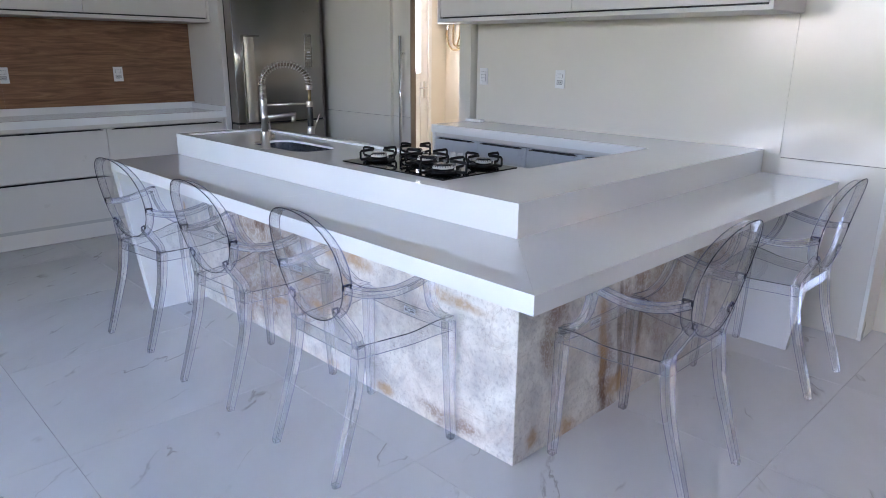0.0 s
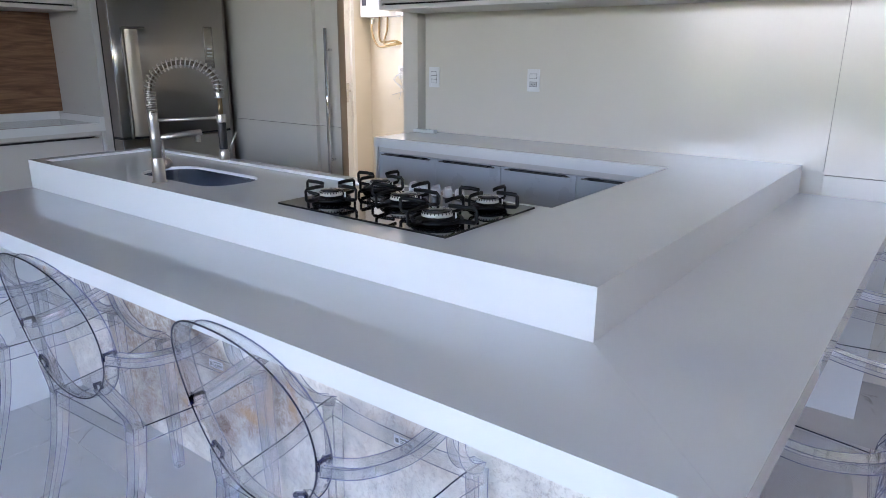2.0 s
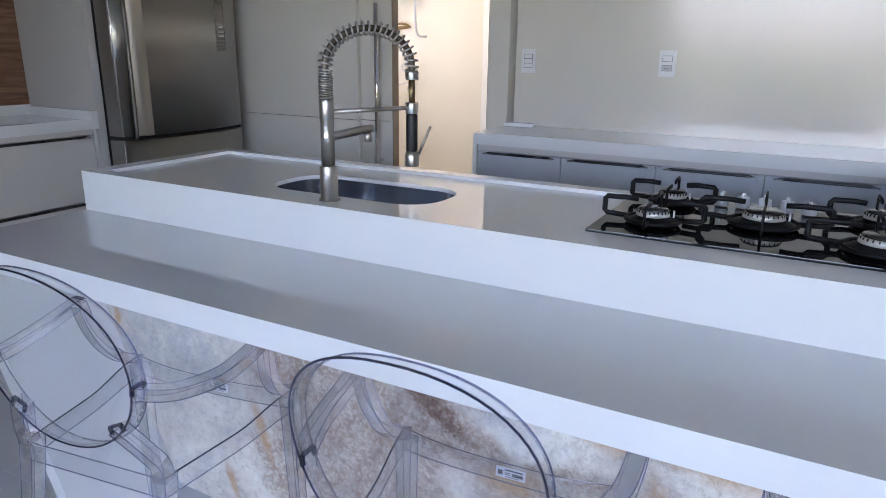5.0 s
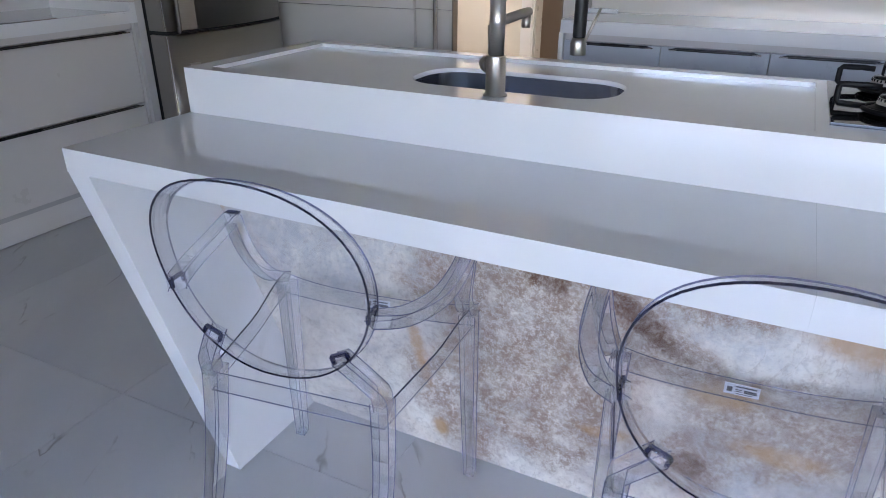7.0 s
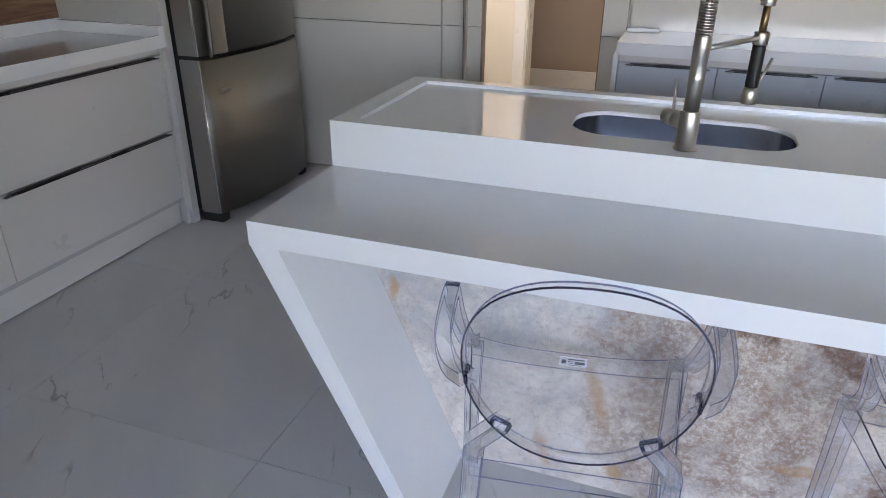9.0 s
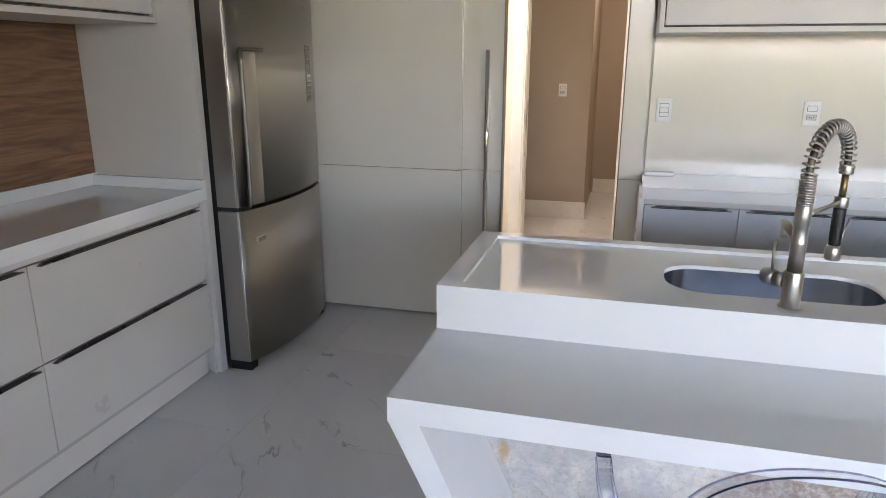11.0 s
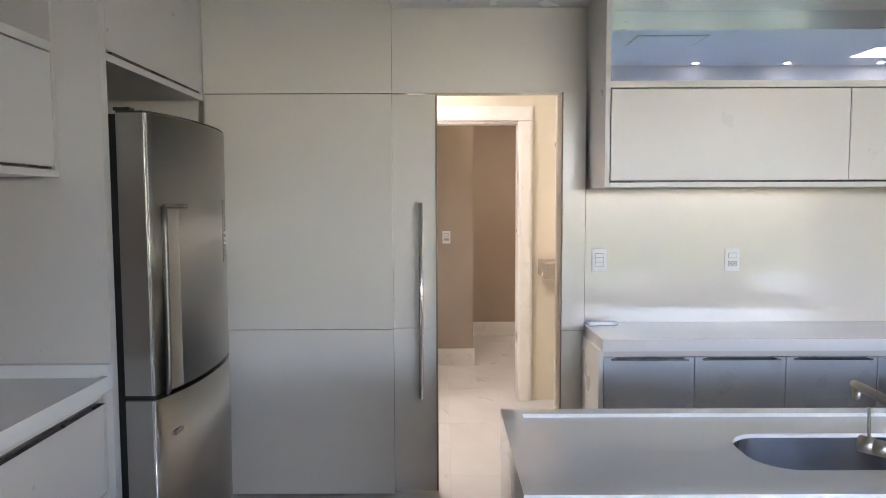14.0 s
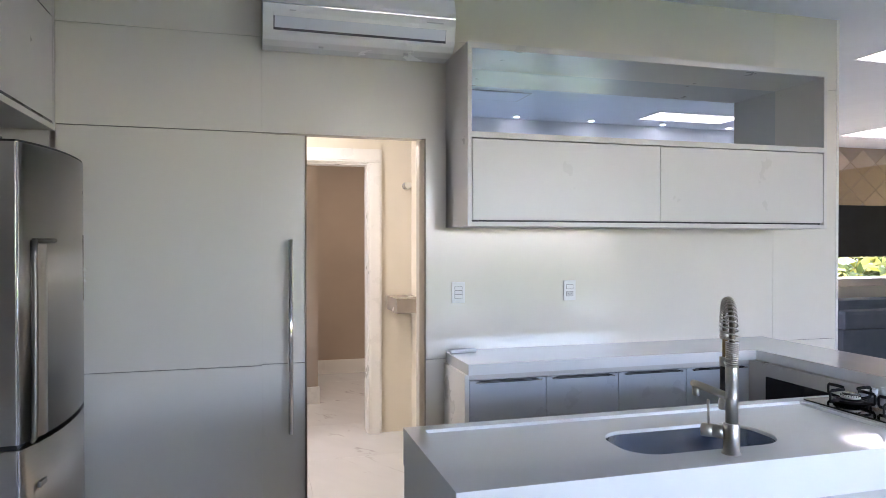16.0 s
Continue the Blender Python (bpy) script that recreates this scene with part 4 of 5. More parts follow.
def plate(x, z, rows, y=2.449, group="wall plates", label="white plastic switch plate on the glossy wall", turn=0):
    p = thing("wall_plate", label, "switch", pose(x, y, z, 0, 0, turn), group)
    part("cover", box(-0.038, 0.038, -0.007, 0.0, -0.059, 0.059, 0.003), PLATE, p)
    n = len(rows)
    for k, kind in enumerate(rows):
        zc = (n - 1) * 0.011 - k * 0.022 if n == 3 else 0.022 - k * 0.042
        h = 0.010 if n == 3 else 0.012
        part("insert", box(-0.021, 0.021, -0.0095, -0.0072, zc - h, zc + h, 0.0015), PLATE if kind == "key" else PLATE_DIM, p)
        part("insert_gap", box(-0.0225, 0.0225, -0.0076, -0.0070, zc - h - 0.0015, zc + h + 0.0015), DARK_SEAM, p)
        if kind == "socket":
            for hx, hz in ((-0.009, 0), (0.009, 0), (0, -0.003)):
                part("pin_hole", tube([(hx, -0.0101, zc + hz), (hx, -0.0096, zc + hz)], 0.0025, 8), INK, p)
    return p


plate(-2.428, 1.243, ["key", "key", "key"])
plate(-1.745, 1.242, ["key", "socket"], label="white plate with one switch and one socket")
for y in (0.781, -0.049, -0.9):
    plate(0, 0, ["key", "socket"], label="white plate on the wood splashback").matrix_basis = pose(-5.029, y, 1.215, 0, 0, 90)
plate(-3.199, 1.215, ["key", "socket"], y=5.27, label="white plate on the taupe corridor wall")

rem = thing("remote_control", "small white remote lying on the back worktop", "remote", pose(-2.43, 2.36, TOP, 0, 0, 4))
part("case", box(-0.075, 0.075, -0.02, 0.02, 0.001, 0.02, 0.006), PLATE, rem)
for k in range(4):
    part("button", box(-0.05 + k * 0.022, -0.036 + k * 0.022, -0.006, 0.006, 0.0202, 0.022, 0.001), PLATE_DIM, rem)


def air_conditioner():
    a = thing("air_conditioner", "white split air conditioner mounted above the sliding door", "air conditioner", pose(-2.998, 2.443, 2.512))
    prof = [(0.0, 0.0), (-0.10, 0.0), (-0.165, 0.012), (-0.195, 0.036), (-0.206, 0.060), (-0.222, 0.135), (-0.226, 0.20), (-0.205, 0.275), (-0.17, 0.30), (0.0, 0.30)]
    part("body", prism(prof, -0.488, 0.488, "x", 0.005), PLATE, a)
    part("louvre_slot", prism([(-0.2035, 0.050), (-0.2075, 0.0505), (-0.2245, 0.131), (-0.2205, 0.131)], -0.436, 0.436, "x"), INK, a)
    part("louvre", prism([(-0.2055, 0.060), (-0.2105, 0.0605), (-0.2215, 0.113), (-0.2165, 0.113)], -0.431, 0.434, "x"), paint("pale_grey_plastic", (0.60, 0.63, 0.70), 0.3, 0.02), a, "pale grey air louvre")
    part("louvre_trim", prism([(-0.2170, 0.1135), (-0.2225, 0.1135), (-0.2265, 0.134), (-0.2210, 0.134)], -0.436, 0.440, "x"), PLATE, a)
    part("trim_line", box(-0.485, 0.485, -0.2275, -0.2235, 0.172, 0.178, 0.001), CHROME, a)
    part("sticker", box(-0.43, -0.392, -0.2275, -0.2225, 0.20, 0.245), YELLOW, a, "orange energy sticker")
    part("print_bar", box(-0.36, -0.33, -0.2268, -0.2245, 0.142, 0.147), PLATE_DIM, a)
    part("print_bar", box(0.33, 0.42, -0.2268, -0.2245, 0.142, 0.148), PLATE_DIM, a)
    for x in (-0.2, 0.24):
        part("clip", box(x - 0.012, x + 0.012, -0.135, -0.115, -0.004, 0.004), PLATE_DIM, a)
    return a


air_conditioner()

# ---- laundry room and corridor behind the door ----
lw = box(-4.70, -4.58, 2.66, 3.06, 0, 2.7)
box(-4.70, -4.58, 3.94, 4.20, 0, 2.7, bm=lw)
box(-4.70, -4.58, 3.06, 3.94, 2.14, 2.7, bm=lw)
structure("wall_laundry_left", lw, CREAM_PAINT, "cream laundry room side wall", "wall")
structure("wall_laundry_right", box(-2.30, -2.20, 2.66, 4.159, 0, 2.7), CREAM_PAINT, "cream laundry room wall", "wall")
lf = box(-4.578, -3.40, 4.16, 4.28, 0, 2.7)
box(-2.64, -2.20, 4.16, 4.28, 0, 2.7, bm=lf)
box(-3.40, -2.64, 4.16, 4.28, 2.16, 2.7, bm=lf)
structure("wall_laundry_far", lf, CREAM_PAINT, "cream laundry room wall with a doorway", "wall")
structure("ceiling_laundry", box(-4.72, -1.2, 2.65, 7.0, 2.7, 2.8), CEIL, "laundry and corridor ceiling", "ceiling")
d3 = thing("door_3", "white glazed laundry door with frosted pane and lever handle, closed", "door", kind="structure")
for y0, y1 in ((3.062, 3.10), (3.90, 3.938)):
    part("jamb", box(-4.69, -4.572, y0, y1, 0.001, 2.138, 0.002), TRIM, d3)
part("head_jamb", box(-4.69, -4.572, 3.101, 3.899, 2.10, 2.138, 0.002), TRIM, d3)
for y0, y1, z0, z1 in ((3.102, 3.19, 0.01, 2.097), (3.80, 3.898, 0.01, 2.097), (3.191, 3.799, 1.99, 2.097), (3.191, 3.799, 1.10, 1.20), (3.191, 3.799, 0.01, 0.14)):
    part("stile", box(-4.64, -4.60, y0, y1, z0, z1, 0.002), TRIM, d3)
part("panel", box(-4.63, -4.612, 3.192, 3.798, 0.141, 1.099), TRIM, d3)
frost, ft, fp = nodes("frosted_glass")
ft.nodes.remove(fp)
sift = add(ft, "ShaderNodeBsdfTranslucent")
sift.inputs["Color"].default_value = (0.75, 0.77, 0.75, 1)
ft.links.new(sift.outputs[0], ft.nodes["Material Output"].inputs["Surface"])
part("pane", box(-4.624, -4.618, 3.192, 3.798, 1.201, 1.989), frost, d3, "frosted glass pane")
part("lock_plate", box(-4.5995, -4.594, 3.835, 3.868, 0.93, 1.11, 0.002), CHROME, d3)
part("lever", tube([(-4.594, 3.852, 1.04), (-4.555, 3.852, 1.04), (-4.548, 3.840, 1.04), (-4.548, 3.74, 1.04)], 0.008, 10), CHROME, d3)
dfm = thing("door_2", "white lacquered door frame to the corridor", "door frame", kind="structure")
for x0, x1 in ((-3.49, -3.385), (-2.655, -2.55)):
    part("casing", box(x0, x1, 4.128, 4.158, 0.001, 2.155, 0.004), TRIM, dfm)
    part("casing_bead", box(x0 + 0.015, x1 - 0.015, 4.120, 4.1275, 0.001, 2.15, 0.003), TRIM, dfm)
part("head_casing", box(-3.49, -2.55, 4.128, 4.158, 2.157, 2.262, 0.004), TRIM, dfm)
part("head_bead", box(-3.475, -2.565, 4.120, 4.1275, 2.172, 2.247, 0.003), TRIM, dfm)
part("jamb", box(-3.399, -3.380, 4.16, 4.30, 0.001, 2.155), TRIM, dfm)
part("jamb", box(-2.66, -2.641, 4.16, 4.30, 0.001, 2.155), TRIM, dfm)
part("head_jamb", box(-3.379, -2.661, 4.16, 4.30, 2.137, 2.158), TRIM, dfm)
part("strike_plate", box(-3.3798, -3.377, 4.185, 4.215, 0.94, 1.08, 0.001), CHROME, dfm)
structure("wall_corridor", box(-4.6, -2.95, 5.28, 5.40, 0, 2.7), WALL_PAINT, "taupe corridor wall", "wall")
structure("wall_corridor_far", box(-2.95, -1.2, 6.7, 6.82, 0, 2.7), WALL_PAINT, "taupe far corridor wall", "wall")
structure("wall_corridor_return", box(-3.07, -2.951, 5.40, 6.82, 0, 2.7), WALL_PAINT, "taupe corridor return wall", "wall")
structure("wall_corridor_side", box(-1.2, -1.08, 4.28, 6.82, 0, 2.7), WALL_PAINT, "taupe corridor side wall", "wall")
structure("wall_corridor_near", box(-2.20, -1.2, 4.16, 4.28, 0, 2.7), WALL_PAINT, "taupe corridor near wall", "wall")
structure("wall_corridor_left", box(-4.72, -4.6, 4.28, 5.40, 0, 2.7), WALL_PAINT, "taupe corridor end wall", "wall")
for x0, x1, y in ((-4.6, -2.935, 5.28), (-2.93, -1.2, 6.7)):
    structure("baseboard", box(x0, x1, y - 0.016, y - 0.001, 0.0, 0.16, 0.003), TRIM, "white lacquered baseboard", "baseboard")

heater = thing("water_heater", "white wall-hung gas water heater with pipes", "water heater", pose(-4.365, 4.158, 1.71))
part("case", box(-0.185, 0.185, -0.16, 0.0, 0.0, 0.56, 0.014), PLATE, heater)
part("control_window", box(-0.155, -0.10, -0.164, -0.1605, 0.10, 0.26, 0.002), INK, heater)
for k, (x, z) in enumerate(((-0.10, -0.26), (-0.01, -0.22), (0.09, -0.24))):
    part("pipe", tube(smooth_path([(x, -0.08, 0.0), (x - 0.005, -0.085, z * 0.5), (x * 0.4, -0.07, z), (0.12 + 0.03 * k, -0.05, z + 0.01), (0.19, -0.004, -0.235)], 5), 0.009, 8), BRASS, heater, "copper-coloured pipe")
part("valve", lathe([(0.014, -0.06), (0.016, -0.05), (0.016, -0.02), (0.012, -0.002)], -0.10, -0.08), CHROME, heater)
out = plate(-4.175, 1.215, ["socket"], y=4.159, label="white socket with loose cables hanging from it")
for k in range(4):
    r = random.Random(k)
    pts = [(0, -0.01, 0.0), (r.uniform(-0.08, 0.05), -0.05, -0.07), (r.uniform(-0.1, 0.12), -0.04, -0.15), (r.uniform(-0.12, 0.16), -0.02, -0.13 - 0.04 * k)]
    part("cable", tube(smooth_path(pts, 5), 0.0035, 6), PLATE_DIM, out)
boxm = thing("meter_box", "small white wall box beside the water heater", "wall box", pose(-4.075, 4.158, 1.72))
part("case", box(-0.085, 0.085, -0.1, 0.0, 0.0, 0.3, 0.008), PLATE, boxm)
part("pipe", tube(smooth_path([(-0.02, -0.05, 0.0), (-0.02, -0.05, -0.2), (0.0, -0.04, -0.31), (0.06, -0.004, -0.32)], 5), 0.009, 8), PLATE_DIM, boxm)
tank = thing("laundry_ledge", "small speckled granite ledge on the laundry wall", "ledge", pose(-2.302, 3.80, 0.99))
part("slab", box(-0.20, 0.0, -0.03, 0.35, 0.0, 0.11, 0.004), GRANITE, tank)
vv = thing("wall_valve", "round chrome stop valve on the cream laundry wall", "valve", pose(-2.345, 4.158, 1.98))
part("flange", tube([(0, -0.001, 0), (0, -0.012, 0)], 0.034, 18), CHROME, vv)
part("knob", tube([(0, -0.012, 0), (0, -0.05, 0), (0, -0.052, 0), (0, -0.085, 0)], [0.014, 0.014, 0.026, 0.026], 14), CHROME, vv)

# ---- transparent armchairs ----


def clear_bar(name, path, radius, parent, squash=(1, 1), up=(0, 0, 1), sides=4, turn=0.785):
    """A clear moulded bar with thin tinted lines added along its arrises to imitate dark refraction."""
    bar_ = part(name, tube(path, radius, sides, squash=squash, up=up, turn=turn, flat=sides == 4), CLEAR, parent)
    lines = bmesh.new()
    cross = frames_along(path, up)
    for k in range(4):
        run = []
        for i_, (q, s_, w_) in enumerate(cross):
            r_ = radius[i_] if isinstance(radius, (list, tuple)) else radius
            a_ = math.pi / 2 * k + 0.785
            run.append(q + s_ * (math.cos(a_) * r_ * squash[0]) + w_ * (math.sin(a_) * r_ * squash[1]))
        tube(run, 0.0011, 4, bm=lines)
    part("arris", lines, EDGE, bar_, "thin tinted line standing for refraction along the arris")
    return bar_


def joint(parent, c, ux, uz, w, h):
    """Dark violet moulded joint: a small upside-down U."""
    j = bmesh.new()
    o, ux, uz = Vector(c), Vector(ux).normalized(), Vector(uz).normalized()
    for a, b in ((o - ux * w - uz * h, o - ux * w), (o - ux * w, o + ux * w), (o + ux * w, o + ux * w - uz * h)):
        tube([a, b], 0.0042, 4, bm=j, turn=0.785, flat=True)
    part("moulded_joint", j, SMOKE, parent, "dark violet moulded joint")


def ghost_chair():
    c = thing("ghost_armchair", "clear transparent plastic armchair with oval back", "chair", group="chairs round the bar")
    N = 56

    def oval(a, k=1.0):
        ca, sa = math.cos(a), math.sin(a)
        x = 0.196 * k * math.copysign(abs(ca) ** 0.90, ca) * (1 + 0.045 * sa)
        q = 0.5 + 0.5 * k * math.copysign(abs(sa) ** 0.94, sa)
        return Vector((x, -0.163 - 0.080 * q - 0.025 * (1 - min(1.0, (x / 0.2) ** 2)), 0.532 + 0.392 * q))
    for s in (-1, 1):
        front_leg = smooth_path([(s * 0.240, 0.232, 0.004), (s * 0.236, 0.226, 0.2), (s * 0.232, 0.222, 0.478)], 3)
        n = len(front_leg)
        clear_bar("front_leg", front_leg, [0.017 + 0.009 * k / (n - 1) for k in range(n)], c, up=(0, 1, 0))
        rear = smooth_path([(s * 0.188, -0.258, 0.004), (s * 0.187, -0.210, 0.15), (s * 0.184, -0.160, 0.32), (s * 0.178, -0.138, 0.482)], 4)
        n = len(rear)
        clear_bar("rear_leg", rear, [0.016 + 0.009 * k / (n - 1) for k in range(n)], c, up=(0, 1, 0))
        for fx, fy in ((s * 0.240, 0.232), (s * 0.188, -0.258)):
            part("foot", lathe([(0.011, 0.0005), (0.0135, 0.003), (0.0135, 0.012), (0.010, 0.015)], fx, fy, 14), CLEAR, c, "clear round foot")
        st = [Vector(q) for q in ((s * 0.182, -0.142, 0.470), (s * 0.181, -0.146, 0.500), (s * 0.179, -0.149, 0.512), (s * 0.152, -0.166, 0.554), (s * 0.124, -0.184, 0.596))]
        clear_bar("back_stile", st, 0.0235, c, squash=(0.85, 0.85), up=(0, 1, 0))
        joint(c, (s * 0.124, -0.188, 0.602), (1, 0, s * 0.45), (s * -0.40, 0, 1), 0.016, 0.016)
        arm = smooth_path([(s * 0.187, -0.190, 0.686), (s * 0.226, -0.135, 0.668), (s * 0.257, -0.05, 0.664), (s * 0.266, 0.03, 0.676), (s * 0.266, 0.088, 0.692)], 4)
        arm += smooth_path([(s * 0.266, 0.094, 0.688), (s * 0.258, 0.104, 0.630), (s * 0.247, 0.128, 0.570), (s * 0.240, 0.170, 0.520), (s * 0.236, 0.224, 0.492)], 4)
        clear_bar("armrest", arm, 0.0225, c, squash=(0.95, 0.75))
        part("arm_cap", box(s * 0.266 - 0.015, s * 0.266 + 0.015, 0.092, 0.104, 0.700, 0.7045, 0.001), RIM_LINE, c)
        joint(c, (s * 0.189, -0.184, 0.697), (0, 1, 0), (s * 0.1, 0, 1), 0.015, 0.016)
    # seat: dished sheet, thin rails turned down round it
    def rise(u, v):
        k = min(1.0, max(0.0, (v - 0.5) / 0.4))
        return 0.022 * k * k * (3 - 2 * k) * (2 * abs(u - 0.5)) ** 3

    sb_ = bmesh.new()
    n = 14
    top = {}
    for i in range(n + 1):
        for j in range(n + 1):
            u, v = i / n, j / n
            w = 0.184 + 0.058 * v
            top[i, j] = sb_.verts.new(((2 * u - 1) * w, -0.150 + 0.382 * v, 0.470 + rise(u, v) - 0.014 * math.sin(math.pi * u) * math.sin(math.pi * v)))
    for i in range(n):
        for j in range(n):
            sb_.faces.new((top[i, j], top[i + 1, j], top[i + 1, j + 1], top[i, j + 1])).smooth = True
    part("seat", sb_, CLEAR_THIN, c, "clear seat sheet")
    corners = [(0, 0), (1, 0), (1, 1), (0, 1)]
    for (ua, va), (ub, vb) in zip(corners, corners[1:] + corners[:1]):
        over, under = [], []
        for k in range(13):
            u, v = ua + (ub - ua) * k / 12, va + (vb - va) * k / 12
            x, y = (2 * u - 1) * (0.184 + 0.058 * v), -0.150 + 0.382 * v
            over.append(Vector((x, y, 0.474 + rise(u, v))))
            under.append(Vector((x, y, 0.430 + 0.5 * rise(u, v))))
        d = (over[-1] - over[0]).normalized()
        nn = Vector((d.y, -d.x, 0)) * 0.004
        rail = bmesh.new()
        ring = [[rail.verts.new(p) for p in (o + nn, o - nn, w - nn, w + nn)] for o, w in zip(over, under)]
        for q, r in zip(ring, ring[1:]):
            for k in range(4):
                rail.faces.new((q[k], q[(k + 1) % 4], r[(k + 1) % 4], r[k]))
        bmesh.ops.recalc_face_normals(rail, faces=rail.faces)
        r_ = part("seat_rail", rail, CLEAR_THIN, c)
        side = abs(ua - ub) < 0.5
        part("rail_top_line", tube([o + Vector((0, 0, 0.0005)) for o in over], 0.0018 if side else 0.0010, 5), RIM_LINE if side else EDGE, r_, "dark tinted line standing for refraction at the rail top")
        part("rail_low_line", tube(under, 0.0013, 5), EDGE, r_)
    # oval back: thin bowed sheet, and a deep clear rim turned forward
    sheet = bmesh.new()
    rings = [[sheet.verts.new(oval(2 * math.pi * i / N, k)) for i in range(N)] for k in (1.0, 0.8, 0.6, 0.4, 0.2)]
    mid = sheet.verts.new(oval(0, 0.0))
    for q, r in zip(rings, rings[1:]):
        for i in range(N):
            sheet.faces.new((q[i], q[(i + 1) % N], r[(i + 1) % N], r[i])).smooth = True
    for i in range(N):
        sheet.faces.new((rings[-1][i], rings[-1][(i + 1) % N], mid)).smooth = True
    part("backrest", sheet, CLEAR_THIN, c, "clear oval back sheet")
    fw = Vector((0, 1, -0.25)).normalized()
    rb = bmesh.new()
    rr = []
    for i in range(N):
        a = 2 * math.pi * i / N
        pnt = oval(a)
        inw = (oval(a, 0.97) - pnt).normalized()
        rr.append([rb.verts.new(pnt + fw * f + inw * g) for f, g in ((-0.004, 0.0), (0.034, 0.002), (0.034, 0.006), (-0.004, 0.005))])
    for i in range(N):
        q, r = rr[i], rr[(i + 1) % N]
        for k in range(4):
            rb.faces.new((q[k], q[(k + 1) % 4], r[(k + 1) % 4], r[k])).smooth = True
    bmesh.ops.recalc_face_normals(rb, faces=rb.faces)
    rim_ = part("back_rim", rb, CLEAR_THIN, c)
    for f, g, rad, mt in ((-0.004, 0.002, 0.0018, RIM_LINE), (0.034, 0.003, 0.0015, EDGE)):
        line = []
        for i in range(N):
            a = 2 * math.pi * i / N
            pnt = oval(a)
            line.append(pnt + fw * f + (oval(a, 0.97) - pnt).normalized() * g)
        part("rim_line", tube(line, rad, 5, closed=True), mt, rim_, "dark tinted line standing for refraction at the rim")
    lab = part("label_sticker", box(-0.032, 0.032, 0.2405, 0.2425, 0.434, 0.458), PAPER, c, "small printed paper label")
    for z0, z1, x0, x1 in ((0.452, 0.455, -0.012, 0.026), (0.441, 0.448, 0.004, 0.027), (0.446, 0.4475, -0.012, 0.0), (0.442, 0.4435, -0.012, 0.0), (0.437, 0.4385, -0.010, 0.02), (0.440, 0.451, -0.027, -0.017)):
        part("print_bar", box(x0, x1, 0.2398, 0.2404, z0, z1), INK, lab)
    return c


chair = ghost_chair()
spots = [(-2.330, -0.008, 8), (-1.541, 0.022, 4), (-0.817, 0.05, 0), (-0.018, 0.715, 90), (-0.006, 1.785, 90)]
chair.matrix_basis = pose(spots[0][0], spots[0][1], 0, 0, 0, spots[0][2])
for x, y, r in spots[1:]:
    copy_thing(chair, pose(x, y, 0, 0, 0, r))

# ---- ceiling lights ----
for x in (-3.5, -2.53, -1.55, -0.56, 0.41, 1.40, 2.38):
    d = thing("downlight", "small round recessed ceiling downlight, lit", "downlight", pose(x, -1.35, RH), "ceiling downlights")
    part("ring", lathe([(0.045, -0.004), (0.045, -0.0005), (0.03, -0.0005), (0.03, -0.004)], sides=20), PLATE, d)
    part("lens", lathe([(0.031, -0.0058), (0.029, -0.0062), (0.001, -0.0062)], sides=20), SPOT_LED, d)
for x, y, w, h in ((1.45, -0.85, 0.55, 0.2), (1.56, 2.73, 0.42, 0.42), (4.67, 5.9, 0.42, 0.34)):
    d = thing("ceiling_panel_light", "flush white led ceiling panel, lit", "ceiling light", pose(x, y, RH), "ceiling panel lights")
    part("frame", box(-w - 0.015, w + 0.015, -h - 0.015, h + 0.015, -0.008, -0.0005), PLATE, d)
    part("diffuser", box(-w, w, -h, h, -0.011, -0.0082), LED, d)

hatch = thing("ceiling_hatch", "flush pale ceiling access hatch", "hatch", pose(-1.2, -0.35, RH))
part("frame", box(-0.32, 0.32, -0.2, 0.2, -0.006, -0.0005, 0.002), PLATE_DIM, hatch)
part("cover", box(-0.30, 0.30, -0.18, 0.18, -0.009, -0.0062, 0.001), CEIL, hatch)

# ---- living room glimpsed past the wall end ----
tv = thing("television", "large black wall-mounted television", "television", pose(6.0, RY1 - 0.002, 1.70))
part("screen", box(-0.95, 0.95, -0.055, -0.012, -0.40, 0.40, 0.006), SCREEN, tv)
part("mount", box(-0.2, 0.2, -0.012, 0.0, -0.2, 0.2), ALU_FRAME, tv)
mw = thing("mirror_wall", "bronze mirror tiles in a diamond grid above the television", "mirror")
for i in range(-2, 14):
    for j in range(0, 3):
        cx, cz = 3.4 + 0.25 * i, 2.14 + 0.42 * j + (0.21 if i % 2 else 0)
        hx, hz = 0.246, 0.205
        pts = [(cx - hx, cz), (cx, cz + hz), (cx + hx, cz), (cx, cz - hz)]
        if cz + hz < 3.0 and cx + hx < 7.9:
            part("mirror_tile", prism(pts, RY1 - 0.010, RY1 - 0.002, "y", 0.003), BRONZE_MIRROR, mw)
shelf = thing("window_ledge", "pale stone ledge under the strip window", "ledge")
part("slab", box(0.35, 7.9, RY1 - 0.25, RY1 - 0.002, 0.86, 0.975, 0.004), paint("beige_ledge_stone", (0.45, 0.40, 0.33), 0.4, 0.08), shelf)
sofa = thing("sofa", "low slate-blue fabric sofa with loose cushions", "sofa", pose(5.2, 6.05, 0))
part("base", box(-1.6, 1.6, -0.45, 0.45, 0.0, 0.42, 0.03), SOFA_CLOTH, sofa)
part("backrest", box(-1.6, 1.6, -0.48, -0.25, 0.425, 0.66, 0.05), SOFA_CLOTH, sofa)
for k in range(3):
    part("cushion", box(-1.5 + k * 1.0, -0.52 + k * 1.0, -0.24, 0.1, 0.43, 0.78, 0.07), SOFA_CLOTH, sofa)

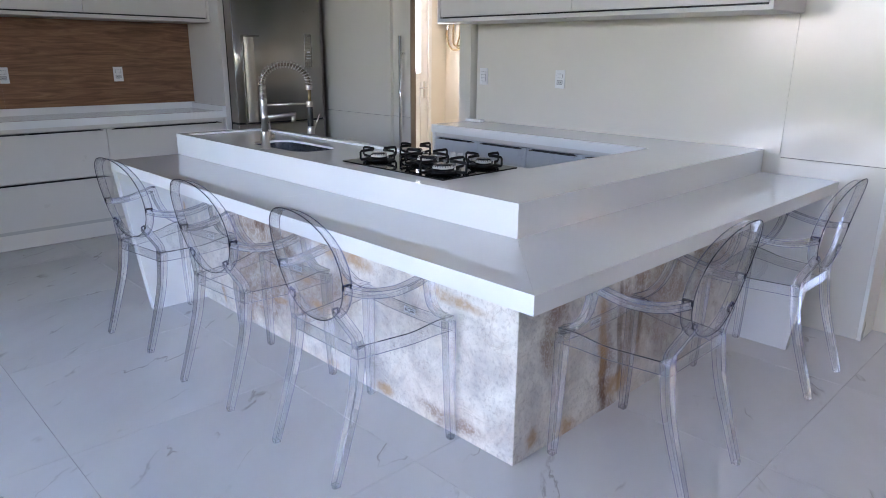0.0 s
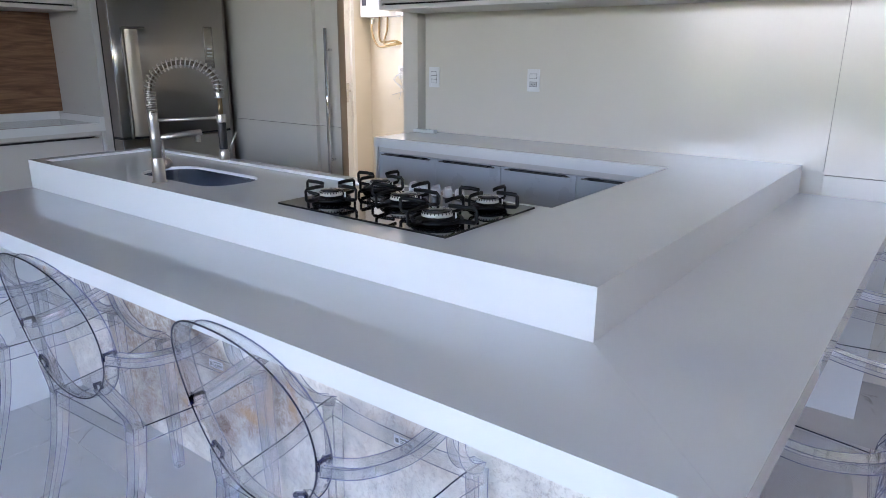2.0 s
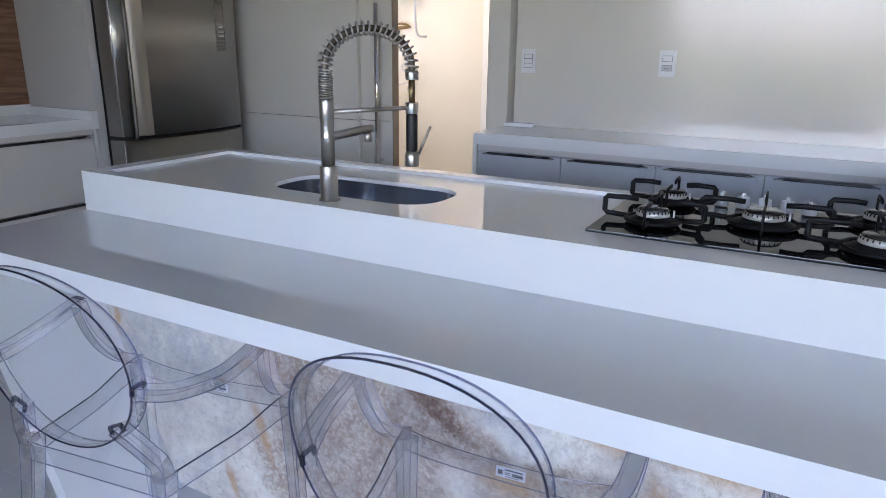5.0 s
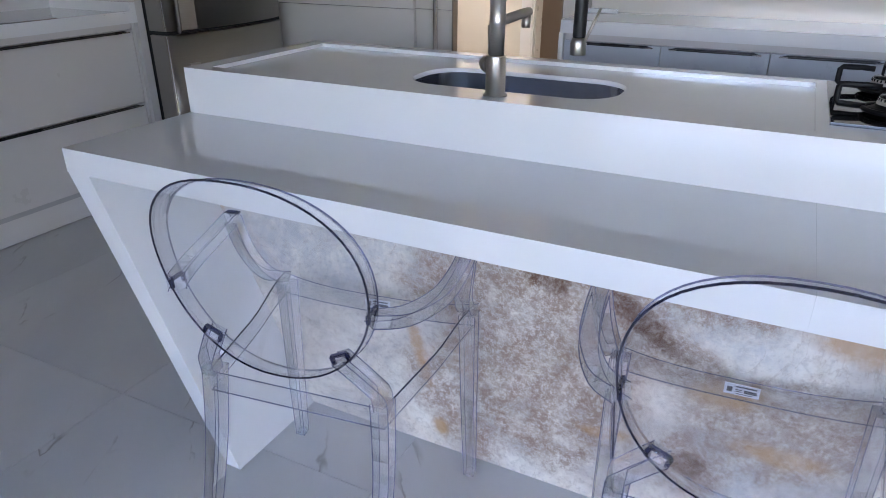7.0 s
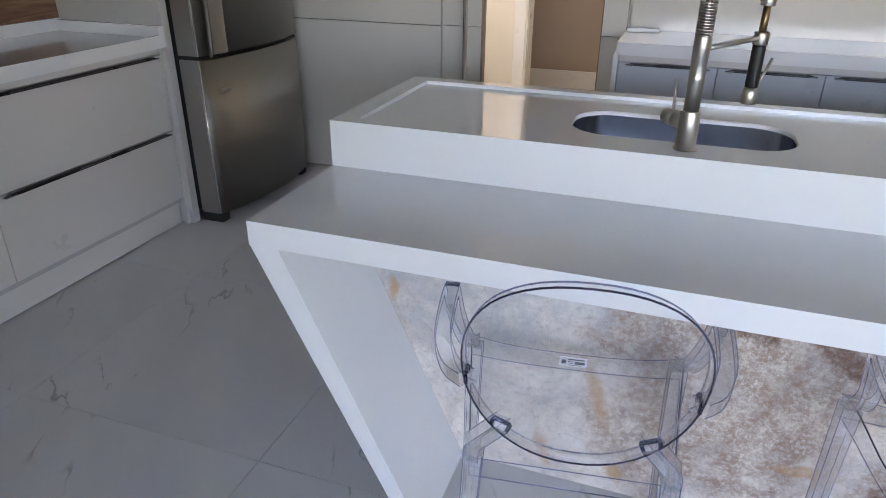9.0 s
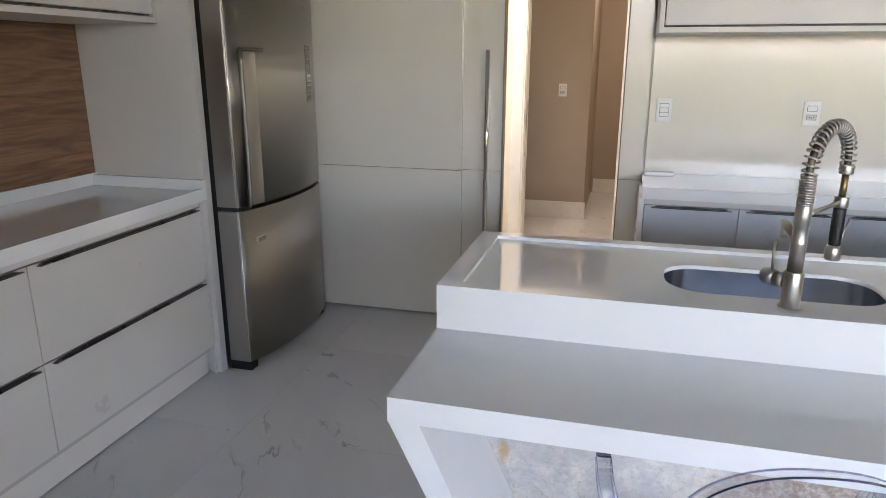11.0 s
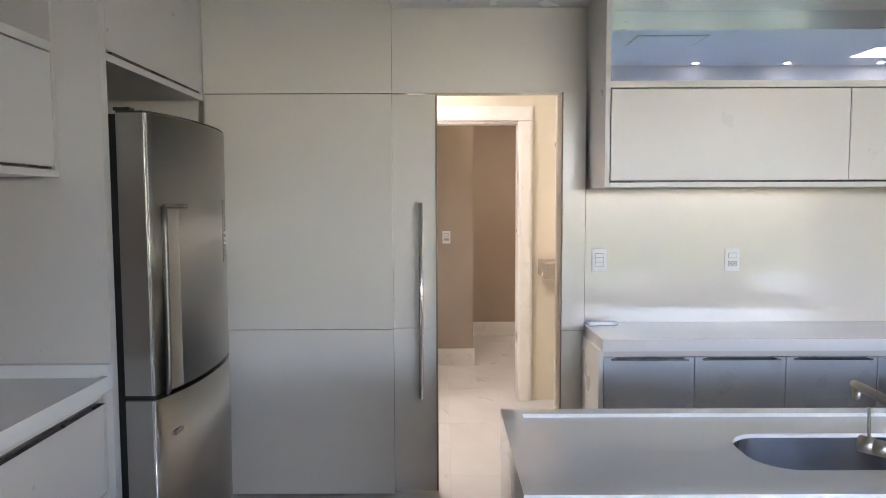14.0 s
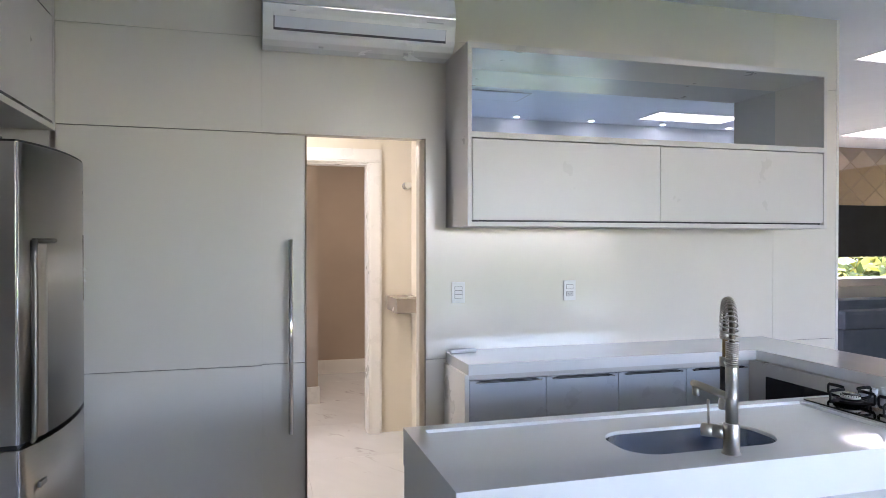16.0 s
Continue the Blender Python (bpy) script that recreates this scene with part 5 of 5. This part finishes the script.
# ---- garden outside the glass ----
structure("ground", box(-40, 40, -60, -2.92, -0.2, -0.03), GRASS, "lawn outside the glass doors", "ground")
structure("terrace", box(-8, 12, -6.6, -2.93, -0.029, -0.005), TERRACE, "grey stone terrace", "terrace")
structure("ground_far_side", box(-10, 40, 7.33, 40, -0.2, -0.03), GRASS, "lawn beyond the strip window", "ground")
gd = thing("garden_wall", "pale stucco garden wall behind the hedge", "wall")
part("masonry", box(-14, 16, -13.3, -13.0, -0.03, 2.4), STUCCO, gd)


def foliage(name, label, x0, x1, y0, y1, z0, z1, count, size, mats, seed):
    r = random.Random(seed)
    h = tagged(new(name), label, "hedge", "", "")
    for mi, mat in enumerate(mats):
        b = bmesh.new()
        for _ in range(count):
            p = Vector((r.uniform(x0, x1), r.uniform(y0, y1), z0 + (z1 - z0) * r.random() ** 0.8 * (0.75 + 0.25 * math.sin(p0 * 1.7 + seed) if (p0 := r.uniform(0, 6)) else 1)))
            d = Vector((r.gauss(0, 1), r.gauss(0, 1), r.gauss(0.4, 0.8))).normalized()
            s = d.cross(Vector((r.gauss(0, 1), r.gauss(0, 1), r.gauss(0, 1)))).normalized()
            L = size * r.uniform(0.6, 1.4)
            vs = [b.verts.new(p + q) for q in (Vector(), d * L * 0.5 + s * L * 0.22, d * L, d * L * 0.5 - s * L * 0.22)]
            b.faces.new(vs)
        part("leaves", b, mat, h)
    st = bmesh.new()
    for k in range(14):
        x = x0 + (x1 - x0) * (k + 0.5) / 14
        tube([(x, (y0 + y1) / 2, -0.03), (x + r.uniform(-0.1, 0.1), (y0 + y1) / 2, z1 * 0.6)], [0.03, 0.012], 6, bm=st)
    part("stems", st, WOOD, h)
    return h


foliage("hedge", "dense green garden hedge", -10, 12, -12.6, -11.4, 0.0, 1.7, 5000, 0.35, (LEAF, LEAF_LIT), 3)
foliage("shrub_bed", "yellow-green leafy shrubs outside the strip window", 3, 9, 8.2, 9.2, 0.0, 1.8, 1500, 0.3, (LEAF_LIT, LEAF), 5)

# glazed doors of the garden front
for k in range(4):
    xa = WX0 + k * (WX1 - WX0) / 4
    xb = xa + (WX1 - WX0) / 4
    g = thing("window_1", "graphite-framed sliding glass door to the garden", "glass door", kind="structure")
    for a, b, c_, d_ in ((xa + 0.002, xa + 0.05, 0.002, 2.548), (xb - 0.05, xb - 0.002, 0.002, 2.548), (xa + 0.051, xb - 0.051, 0.002, 0.07), (xa + 0.051, xb - 0.051, 2.48, 2.548)):
        part("frame_bar", box(a, b, -2.90, -2.85, c_, d_, 0.003), ALU_FRAME, g)

# ---- floor tiles ----
TS, GX, GY = 0.8775, -3.19, 0.088
tile_mesh = None
ix0, ix1 = math.floor((RX0 - GX) / TS), math.ceil((RX1 - GX) / TS)
iy0, iy1 = math.floor((RY0 - GY) / TS), math.ceil((RY1 - GY) / TS)
for ix in range(ix0, ix1):
    for iy in range(iy0, iy1):
        if tile_mesh is None:
            bt = box(0.0008, TS - 0.0008, 0.0008, TS - 0.0008, -0.0035, 0.0, 0.0006)
            tile = part("tile", bt, TILE, floor)
            tile_mesh = tile.data
        else:
            tile = new("tile", tile_mesh)
            tile.parent = floor
        tile.location = (GX + ix * TS, GY + iy * TS, 0)
